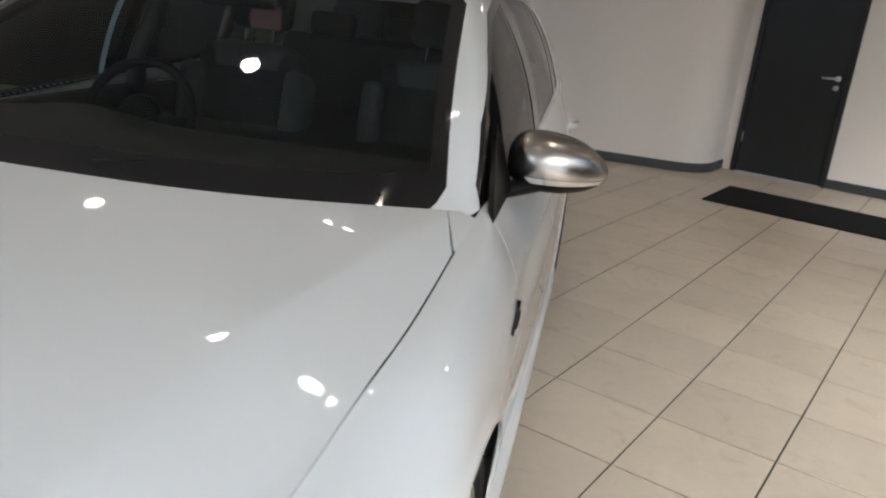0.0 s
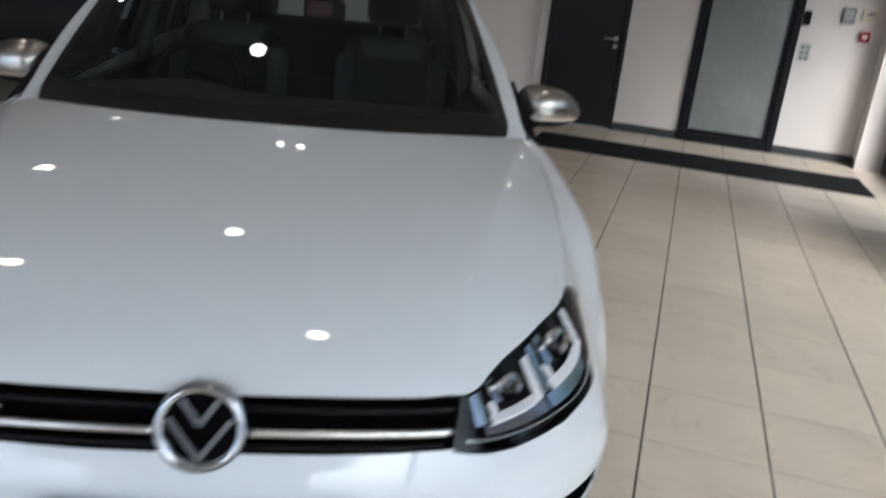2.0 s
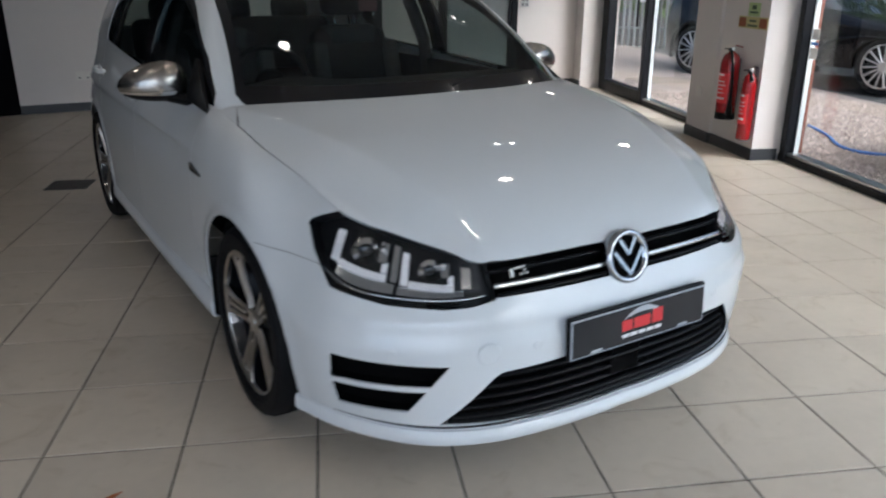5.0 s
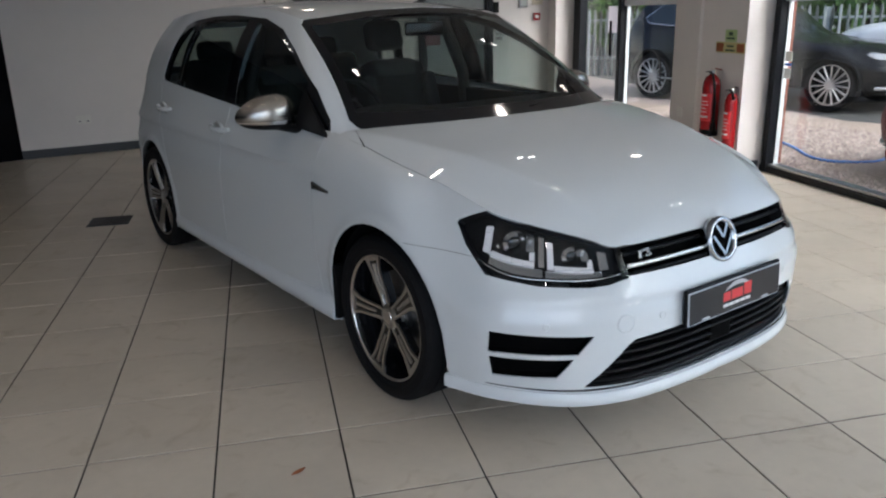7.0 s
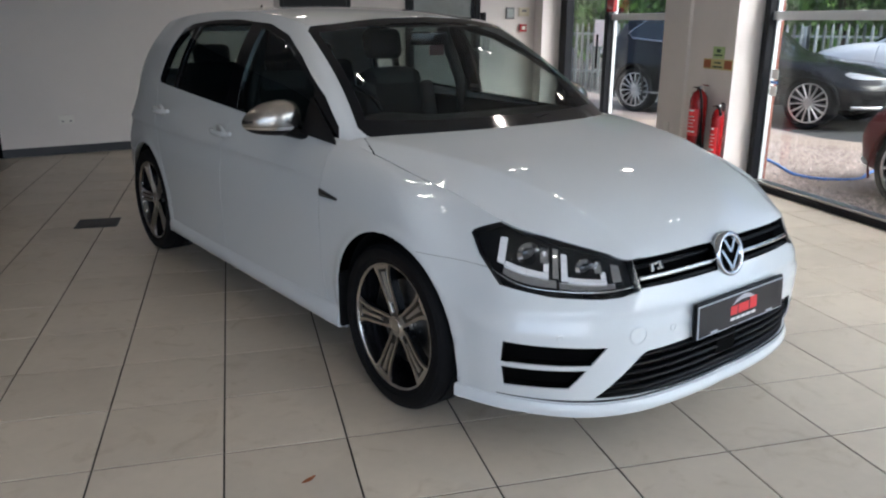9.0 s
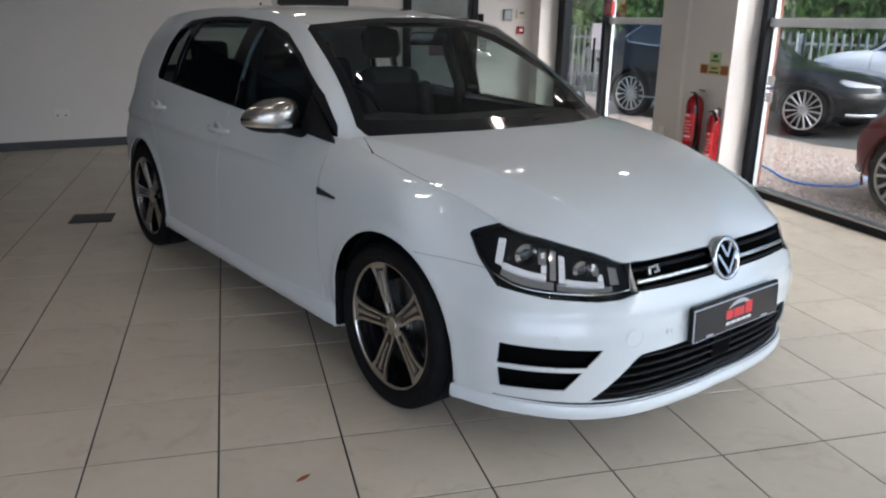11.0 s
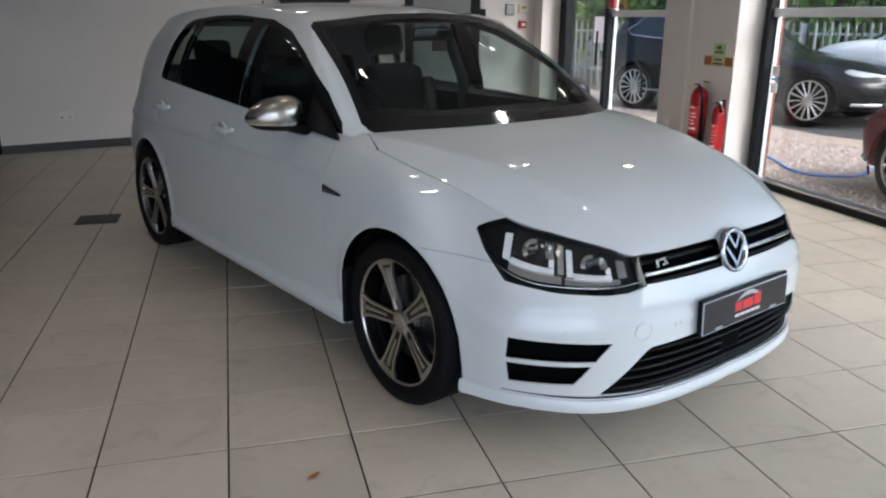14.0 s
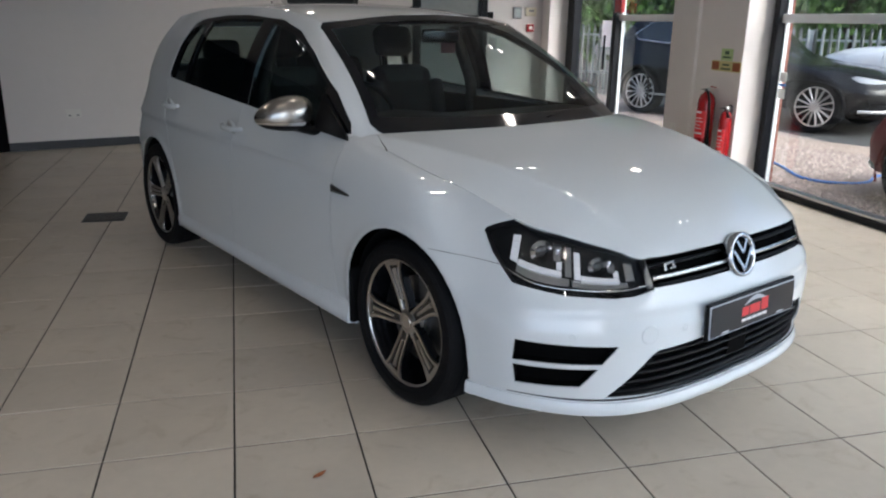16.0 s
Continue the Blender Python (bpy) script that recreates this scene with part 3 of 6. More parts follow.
        part(name, thick(lift(bm, isl), 0.006 if "front_b" in name else 0.002), M["paint"], car, smooth=40)
    bm.free()
    # bonnet
    hood = hood_sheet(64, 110)
    for sg in (-1, 1):
        for a, b in (((0.785, 0.215), (0.768, 0.262)), ((0.768, 0.262), (0.752, 0.315)), ((0.752, 0.315), (0.728, 0.385)), ((0.728, 0.385), (0.715, 0.44))):
            cut(hood, strip((sg * a[0], a[1], 0.93), (sg * b[0], b[1], 0.95), 0.004, (0, 0, 1)), (0, 0, 1), lambda c, sg=sg: c.x * sg > 0.6 and c.y > 0.1).free()
    for isl in sorted(islands(hood), key=len, reverse=True):
        c = sum((f.calc_center_median() for f in isl), Vector()) / len(isl)
        if len(isl) < 4:
            continue
        piece = lift(hood, isl)
        if abs(c.x) > 0.5:
            for v in piece.verts:
                if abs(v.co.x) > float(edge_at(v.co.y)) - 0.004:
                    v.co.x += math.copysign(0.0035, v.co.x); v.co.z -= 0.0005
        part("bonnet" if abs(c.x) < 0.5 else "wing_corner", thick(piece, 0.007 if abs(c.x) < 0.5 else 0.004, (0, 0, 0)), M["paint"], car, smooth=50)
    hood.free()
    # dark block that puts shade into the space under the panels
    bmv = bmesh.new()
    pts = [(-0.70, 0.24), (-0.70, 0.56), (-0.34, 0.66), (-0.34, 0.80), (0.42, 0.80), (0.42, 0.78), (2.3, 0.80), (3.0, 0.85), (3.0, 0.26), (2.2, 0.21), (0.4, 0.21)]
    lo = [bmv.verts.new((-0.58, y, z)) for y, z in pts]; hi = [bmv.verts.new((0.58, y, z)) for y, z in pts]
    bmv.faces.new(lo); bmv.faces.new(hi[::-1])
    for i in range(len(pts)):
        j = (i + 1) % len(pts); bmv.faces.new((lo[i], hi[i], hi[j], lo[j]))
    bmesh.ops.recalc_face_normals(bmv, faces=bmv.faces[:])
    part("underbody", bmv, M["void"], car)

    # upper body: pillars, glass and roof
    up = upper_sheet(34, 330)
    inside = (0, 1.7, 1.1)
    screen = cut(up, [(-0.64, 0.39, 0.90), (0.64, 0.39, 0.90), (0.700, 0.43, 0.962), (0.708, 0.43, 0.985), (0.604, 1.03, 1.352), (0.580, 1.035, 1.373), (0.3, 1, 1.409), (0, 1, 1.418), (-0.3, 1, 1.409), (-0.580, 1.035, 1.373), (-0.604, 1.03, 1.352), (-0.708, 0.43, 0.985), (-0.700, 0.43, 0.962)], (0, 1, 0.0), lambda c: c.y < 1.15 and abs(c.x) < 0.75)
    black_rim = cut(screen, [(-0.672, 0, 1.015), (0.672, 0, 1.015), (0.572, 0, 1.345), (0.27, 0, 1.385), (0, 0, 1.395), (-0.27, 0, 1.385), (-0.572, 0, 1.345)], (0, 1, 0), lambda c: True)
    # inner clear pane, and the printed black border that stays
    part("windscreen", sink(black_rim, 0.001, inside), M["screen"], car, "tinted windscreen", smooth=True)
    part("windscreen_border", sink(screen, 0.001, inside), M["gloss_black"], car, smooth=True)
    hatch = cut(up, [(-0.62, 3.2, 1.08), (0.62, 3.2, 1.08), (0.47, 3.1, 1.33), (-0.47, 3.1, 1.33)], (0, 1, 0), lambda c: c.y > 2.6)
    part("rear_window", sink(hatch, 0.001, inside), M["privacy"], car, smooth=True)
    for sg in (-1, 1):
        ks = lambda c, sg=sg: c.x * sg > 0.45 and 0.3 < c.y < 2.95
        dlo = [(sg, y, z) for y, z in ((0.48, 0.930), (0.52, 0.985), (0.665, 1.095), (0.945, 1.248), (1.14, 1.333), (1.36, 1.382), (1.75, 1.402), (2.05, 1.398), (2.35, 1.376), (2.46, 1.348), (2.53, 1.24), (2.59, 1.06), (2.56, 1.030), (2.1, 1.002), (1.45, 0.973), (0.8, 0.944), (0.5, 0.928))]
        side = cut(up, dlo, (1, 0, 0), ks)
        al = lambda c: True
        fg = cut(side, [(sg, y, z) for y, z in ((0.74, 0.957), (0.74, 1.118), (0.97, 1.235), (1.17, 1.315), (1.43, 1.366), (1.43, 0.986))], (1, 0, 0), al)
        rg = cut(side, [(sg, y, z) for y, z in ((1.56, 0.992), (1.56, 1.380), (2.0, 1.380), (2.21, 1.364), (2.27, 1.024))], (1, 0, 0), al)
        qg = cut(side, [(sg, y, z) for y, z in ((2.32, 1.030), (2.27, 1.352), (2.38, 1.338), (2.46, 1.25), (2.54, 1.045))], (1, 0, 0), al)
        for nm, g in (("front_side_window", fg), ("rear_side_window", rg), ("quarter_window", qg)):
            part(nm, sink(g, 0.004, inside), M["privacy"], car, smooth=True)
        part("window_surround", thick(sink(side, 0.002, inside), 0.02, inside), M["gloss_black"], car, smooth=40)
    part("pillar_frame", thick(up, 0.012, inside), M["paint"], car, smooth=40)
    part("roof", outward(roof_sheet(56, 60), inside), M["paint"], car, smooth=True)
    ae = bmesh.new(); lathe(ae, [(0.03, 1.40), (0.026, 1.43), (0.012, 1.455), (0.006, 1.49), (0, 1.495)], 12, "z", (0, 2.75, 0))
    part("aerial", ae, M["black"], car, smooth=True)
    return car, pieces


car, pieces = build_car()

M["dark_red"] = mat("dark_red_card", (0.05, 0.006, 0.006), 0.6)
M["badge_chrome"] = mat("badge_chrome", (0.46, 0.47, 0.49), 0.12, metal=1.0)
M["alloy_light"] = mat("satin_chrome_strip", (0.62, 0.61, 0.60), 0.22, metal=1.0)


def at_height(u, z):
    """The point of the body at plan station u and height z."""
    tx, ty = float(edge_x(abs(u))), float(edge_y(abs(u)))
    zt = float(edge_z(tx, ty))
    return Vector(body_point(u, (z - Z0) / (zt - Z0)))


def ribbon(bm, pts, dy, dz, off=0.0):
    """A flat bar with a rounded section swept along points, dy deep and dz high."""
    rings = []
    for i, p in enumerate(pts):
        a, b = Vector(pts[max(i - 1, 0)]), Vector(pts[min(i + 1, len(pts) - 1)])
        d = (b - a).normalized(); n = d.cross(Vector((0, 0, 1))).normalized()
        if n.y > 0:
            n = -n
        p = Vector(p) + n * off
        rings.append([bm.verts.new(p + n * (dy * math.cos(t)) + Vector((0, 0, dz * math.sin(t)))) for t in (0.35, 1.2, 1.94, 2.79, 3.49, 4.34, 5.08, 5.93)])
    for a, b in zip(rings, rings[1:]):
        for k in range(8):
            bm.faces.new((a[k], a[(k + 1) % 8], b[(k + 1) % 8], b[k]))
    bm.faces.new(rings[0][::-1]); bm.faces.new(rings[-1])
    bmesh.ops.recalc_face_normals(bm, faces=bm.faces[:])
    return bm


def sweep(bm, frames):
    """Joins closed section loops in order."""
    rings = [[bm.verts.new(p) for p in f] for f in frames]; n = len(rings[0])
    for a, b in zip(rings, rings[1:]):
        for k in range(n):
            bm.faces.new((a[k], a[(k + 1) % n], b[(k + 1) % n], b[k]))
    bm.faces.new(rings[0][::-1]); bm.faces.new(rings[-1])
    bmesh.ops.recalc_face_normals(bm, faces=bm.faces[:])
    return bm


def car_front():
    UL = float(_u[6]) - 0.003
    # splitter under the bumper, and a black strip drawn as its shadow line
    us = np.linspace(-UL, UL, 120)
    frames, dark = [], []
    for u in us:
        p = at_height(u, 0.207); q = at_height(u + 0.002, 0.207)
        d = (q - p); d.z = 0; d.normalize(); n = Vector((d.y, -d.x, 0))
        e = 1 - 0.5 * abs(u) / UL
        p.z += 0.004 * (u / UL) ** 4
        sec = ((-0.06, -0.014), (-0.006, 0.006), (0.014 * e, 0.003), (0.022 * e, -0.010), (0.022 * e, -0.024), (0.010, -0.040), (-0.06, -0.042))
        frames.append([p + n * a + Vector((0, 0, b)) for a, b in sec])
        dark.append(p + n * 0.004 + Vector((0, 0, 0.014)))
    part("front_splitter", sweep(bmesh.new(), frames), M["paint"], car, smooth=50)
    part("splitter_trim", ribbon(bmesh.new(), dark[8:-8], 0.003, 0.004), M["gloss_black"], car, smooth=True)
    # upper grille
    g = pieces["grille"]
    back = sink(g.copy(), 0.045); part("grille_backing", back, M["void"], car); g.free()
    gu = [u for u in np.linspace(-0.2, 0.2, 161) if abs(at_height(u, 0.64).x) < 0.52]
    for z, hz, mt, nm, off in ((0.672, 0.005, "black", "grille_slat", -0.022), (0.648, 0.006, "black", "grille_slat", -0.02), (0.617, 0.009, "alloy_light", "grille_strip", -0.004), (0.592, 0.005, "black", "grille_slat", -0.012)):
        lim = 0.432 + (z - 0.60) * 0.55
        pts = [at_height(u, z) for u in gu if abs(at_height(u, z).x) < lim]
        for side in ([p for p in pts if p.x < -0.068], [p for p in pts if p.x > 0.068]):
            part(nm, ribbon(bmesh.new(), side, 0.007, hz, off), M[mt], car, smooth=True)
    mb = new("model_badge"); mb.parent = car
    c = min((at_height(u, 0.648) for u in gu), key=lambda p: abs(p.x + 0.365))
    mb.matrix_basis = pose(c.x, c.y - 0.004, 0.648, -14, 0, 4); tagged(mb, "small chrome badge on the grille")
    for x0, x1, z0, z1 in ((-0.030, -0.016, -0.013, 0.013), (-0.012, 0.026, 0.006, 0.013), (0.016, 0.028, -0.004, 0.004), (0.004, 0.016, -0.013, -0.005), (0.022, 0.034, -0.013, -0.005)):
        part("badge_block", boxm(x0, x1, -0.005, 0.005, z0, z1, 0.002, 2), M["cap"], mb)
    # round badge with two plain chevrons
    cy, cz = -0.800, 0.632
    em = new("badge"); em.parent = car
    em.matrix_basis = pose(0, cy, cz, -14, 0, 0) @ Matrix.Diagonal((1.17, 1.0, 1.17, 1))
    bm = bmesh.new(); lathe(bm, [(0.050, 0.004), (0.052, -0.004), (0.058, -0.009), (0.065, -0.006), (0.068, 0.004), (0.066, 0.03), (0.05, 0.04)], 48, "y")
    part("badge_ring", bm, M["badge_chrome"], em, smooth=True)
    bm = bmesh.new(); lathe(bm, [(0.0, -0.001), (0.051, 0.001), (0.051, 0.03), (0, 0.03)], 40, "y")
    part("badge_disc", bm, M["void"], em, smooth=40)
    for pts in (((-0.026, 0.044), (0.0, 0.006)), ((0.026, 0.044), (0.0, 0.006)), ((-0.046, 0.016), (0.0, -0.045)), ((0.046, 0.016), (0.0, -0.045))):
        bm = bmesh.new()
        (x0, z0), (x1, z1) = pts
        d = Vector((x1 - x0, 0, z1 - z0)).normalized(); n = Vector((d.z, 0, -d.x)) * 0.0048
        q = [Vector((x0, 0, z0)), Vector((x1, 0, z1))]
        front = [q[0] - n, q[1] - n, q[1] + n, q[0] + n]
        lo = [bm.verts.new(p + Vector((0, -0.001, 0))) for p in front]; hi = [bm.verts.new(p * 0.985 + Vector((0, -0.007, 0))) for p in front]
        bm.faces.new(hi)
        for k in range(4):
            bm.faces.new((lo[k], lo[(k + 1) % 4], hi[(k + 1) % 4], hi[k]))
        bmesh.ops.recalc_face_normals(bm, faces=bm.faces[:])
        part("badge_bar", bm, M["badge_chrome"], em)
    # lower intake
    g = pieces["intake"]; part("intake_backing", sink(g.copy(), 0.06), M["void"], car); g.free()
    iu = np.linspace(-0.16, 0.16, 121)
    for z in (0.244, 0.275, 0.306, 0.337, 0.368):
        lim = 0.565 - (z - 0.244) * 0.85
        pts = [at_height(u, z) for u in iu if abs(at_height(u, z).x) < lim]
        part("intake_slat", ribbon(bmesh.new(), pts, 0.014, 0.006, -0.026), M["black"], car, smooth=True)
    pts = [at_height(u, 0.226) for u in iu if abs(at_height(u, 0.226).x) < 0.575]
    part("intake_tray", ribbon(bmesh.new(), pts, 0.034, 0.010, -0.040), M["black"], car, smooth=True)
    part("radar_cover", boxm(-0.06, 0.06, -0.826, -0.78, 0.275, 0.395, 0.008, 2), M["void"], car)
    # side vents
    for sg in (-1, 1):
        for k in (0, 1):
            g = pieces["vent", sg, k]
            part("vent_backing", thick(sink(g, 0.034), -0.032), M["void"], car, smooth=30)
    # sensors and the towing cap
    for x, z, r in ((-0.34, 0.452, 0.011), (0.36, 0.452, 0.011), (-0.70, 0.452, 0.011), (0.70, 0.452, 0.011), (-0.475, 0.448, 0.030)):
        uu = min(np.linspace(0, 0.2, 400), key=lambda u: abs(at_height(u, z).x - abs(x)))
        p = at_height(math.copysign(uu, x), z); q = at_height(math.copysign(uu + 0.002, x), z)
        d = q - p; d.z = 0; d.normalize(); n = Vector((d.y, -d.x, 0))
        if n.y > 0:
            n = -n
        bm = bmesh.new(); lathe(bm, [(0, 0.0012), (r * 0.90, 0.0012), (r * 0.91, -0.0005), (r, -0.0005), (r, 0.0016), (r * 1.08, 0.0)], 24, "z")
        m = Matrix.Translation(p) @ n.to_track_quat("Z", "Y").to_matrix().to_4x4()
        part("parking_sensor" if r < 0.02 else "towing_cap", bm, M["paint"], car, smooth=30, m=m)
    # plate
    pl = new("number_plate"); pl.parent = car; pl.matrix_basis = pose(0.008, -0.864, 0.452, -3, 0, 0)
    part("plate_holder", boxm(-0.268, 0.268, 0.0, 0.016, -0.062, 0.066, 0.006, 2), M["black"], pl)
    part("plate_rim", boxm(-0.262, 0.262, -0.003, 0.0, -0.0565, 0.0565, 0.003, 2), M["grey_print"], pl)
    part("plate_face", boxm(-0.2565, 0.2565, -0.0048, -0.003, -0.0525, 0.0525), M["plate"], pl, "charcoal dealer plate")
    for x0, x1, z0, z1 in ((-0.076, -0.036, -0.014, 0.018), (-0.030, 0.034, -0.014, 0.019), (0.042, 0.084, -0.014, 0.030)):
        part("print_block", boxm(x0, x1, -0.0058, -0.0048, z0, z1, 0.0004), M["red"], pl, "red printed block")
    for k in range(5):
        x0 = -0.075 + 0.032 * k
        part("print_bar", boxm(x0, x0 + 0.027, -0.0056, -0.0048, -0.034, -0.024), M["white_print"], pl, "white printed bar")
    bm = bmesh.new()
    arc = [(-0.07 + 0.15 * t, 0.020 + 0.030 * math.sin(math.pi * t) ** 0.8) for t in np.linspace(0, 1, 20)]
    lo = [bm.verts.new((x, -0.0056, 0.020 + (z - 0.020) * 0.45)) for x, z in arc]; hi = [bm.verts.new((x, -0.0056, z)) for x, z in arc]
    for k in range(19):
        bm.faces.new((lo[k], lo[k + 1], hi[k + 1], hi[k]))
    part("print_arc", bm, M["grey_print"], pl, "silver printed arc")
    for x in (-0.19, 0.15):
        part("print_bar", boxm(x, x + 0.04, -0.0056, -0.0048, -0.050, -0.043), M["grey_print"], pl)




def headlight(sg):
    lens = pieces["lens", sg]
    hous = thick(sink(lens.copy(), 0.050), -0.047)
    lamp = part("headlight", hous, M["housing"], car, "clear headlight with two light units", smooth=30)
    part("lens", sink(lens, 0.001), M["lens"], lamp, smooth=True)

    us = np.linspace(0.02, 0.25, 500)
    u0 = min(us, key=lambda u: abs(at_height(u, 0.63).x - 0.455)); u1 = min(us, key=lambda u: abs(at_height(u, 0.68).y + 0.375))
    low = spline([0, 0.2, 0.5, 0.8, 1], [0.590, 0.572, 0.570, 0.590, 0.645]); high = spline([0, 0.25, 0.6, 0.85, 1], [0.676, 0.698, 0.735, 0.755, 0.742])

    def at(a, b, depth):
        """A place in the lamp: a from inner (0) to outer (1), b from bottom (0) to top (1), depth behind the lens."""
        z = float(low(a) + (high(a) - low(a)) * b); u = u0 + (u1 - u0) * a
        p, q, r = at_height(sg * u, z), at_height(sg * (u + 0.003), z), at_height(sg * u, z + 0.004)
        n = (q - p).cross(r - p).normalized()
        if n.dot(p - Vector((0, 0.4, 0.5))) < 0:
            n = -n
        return p - n * depth
    nrm = Vector((0.40 * sg, -0.91, 0.0)).normalized()

    def plate(bm, a0, a1, b0, b1, d0, d1, na=8, nb=6):
        """A thick facet inside the lamp, deeper at its upper edge."""
        rows = [[at(a, b, d0 + (d1 - d0) * (b - b0) / (b1 - b0)) for a in np.linspace(a0, a1, na)] for b in np.linspace(b0, b1, nb)]
        f = thick(outward(grid_bm(rows), (0, 0.6, 0.5)), 0.008, (0, 0.6, 0.5))
        vm = {v: bm.verts.new(v.co) for v in f.verts}
        for g in f.faces:
            bm.faces.new([vm[v] for v in g.verts])
        f.free()
    # two U-shaped light guides, each in segments
    for a0, a1, w, b0, b1, b2 in ((0.57, 0.90, 0.042, 0.36, 0.45, 0.90), (0.19, 0.485, 0.040, 0.34, 0.43, 0.86)):
        bm = bmesh.new()
        for k in range(4):
            q0, q1 = b0 + (b2 - b0) * k / 4, b0 + (b2 - b0) * (k + 0.96) / 4
            plate(bm, a1 - w, a1, q0, q1, 0.012 + 0.003 * k, 0.016 + 0.003 * k, 4, 3)
        for k in range(4):
            e = a1 - w * 1.1 - a0
            plate(bm, a0 + e * k / 4, a0 + e * (k + 0.975) / 4, b0, b1, 0.010, 0.024, 4, 3)
        plate(bm, a0, a0 + w * 0.75, b1 + 0.02, b1 + 0.18, 0.016, 0.026, 4, 3)
        part("light_guide", bm, M["led"], lamp, smooth=30)
    for a, b, r in ((0.715, 0.72, 0.030), (0.325, 0.69, 0.025)):
        m = Matrix.Translation(at(a, b, 0.034)) @ nrm.to_track_quat("Z", "Y").to_matrix().to_4x4()
        bm = bmesh.new(); lathe(bm, [(r * 1.28, 0.012), (r * 1.16, 0.0), (r * 1.02, -0.006), (r * 1.0, 0.0)], 28)
        part("bezel", bm, M["reflector"], lamp, smooth=True, m=m)
        bm = bmesh.new(); lathe(bm, [(r, -0.006), (r * 0.93, 0.006), (r * 0.66, 0.014), (r * 0.3, 0.018), (0, 0.019)], 28)
        part("projector", bm, M["gloss_black"], lamp, smooth=True, m=m)
    # bright reflector facets between the units, and the sloping shelf below them
    for a0, a1, b0, b1, d0, d1 in ((0.505, 0.545, 0.36, 0.92, 0.016, 0.030), (0.09, 0.15, 0.34, 0.82, 0.014, 0.030), (0.575, 0.625, 0.60, 0.92, 0.018, 0.034), (0.21, 0.255, 0.56, 0.88, 0.018, 0.034), (0.14, 0.50, 0.18, 0.31, 0.012, 0.020), (0.52, 0.86, 0.18, 0.33, 0.012, 0.020)):
        bm = bmesh.new(); plate(bm, a0, a1, b0, b1, d0, d1, 6, 4)
        part("reflector", bm, M["reflector"], lamp, smooth=40)
    path = [at(a, 0.13, 0.005) for a in np.linspace(0.02, 0.92, 24)]
    part("chrome_line", tube(bmesh.new(), path, 0.0028, 6), M["chrome"], lamp, smooth=True)
    for a in (0.60, 0.65, 0.24):
        m = Matrix.Translation(at(a, 0.80, 0.020)) @ nrm.to_track_quat("Z", "Y").to_matrix().to_4x4()
        bm = bmesh.new(); lathe(bm, [(0.008, -0.01), (0.008, 0.003), (0.004, 0.007), (0, 0.008)], 12)
        part("small_lens", bm, M["reflector"], lamp, smooth=True, m=m)


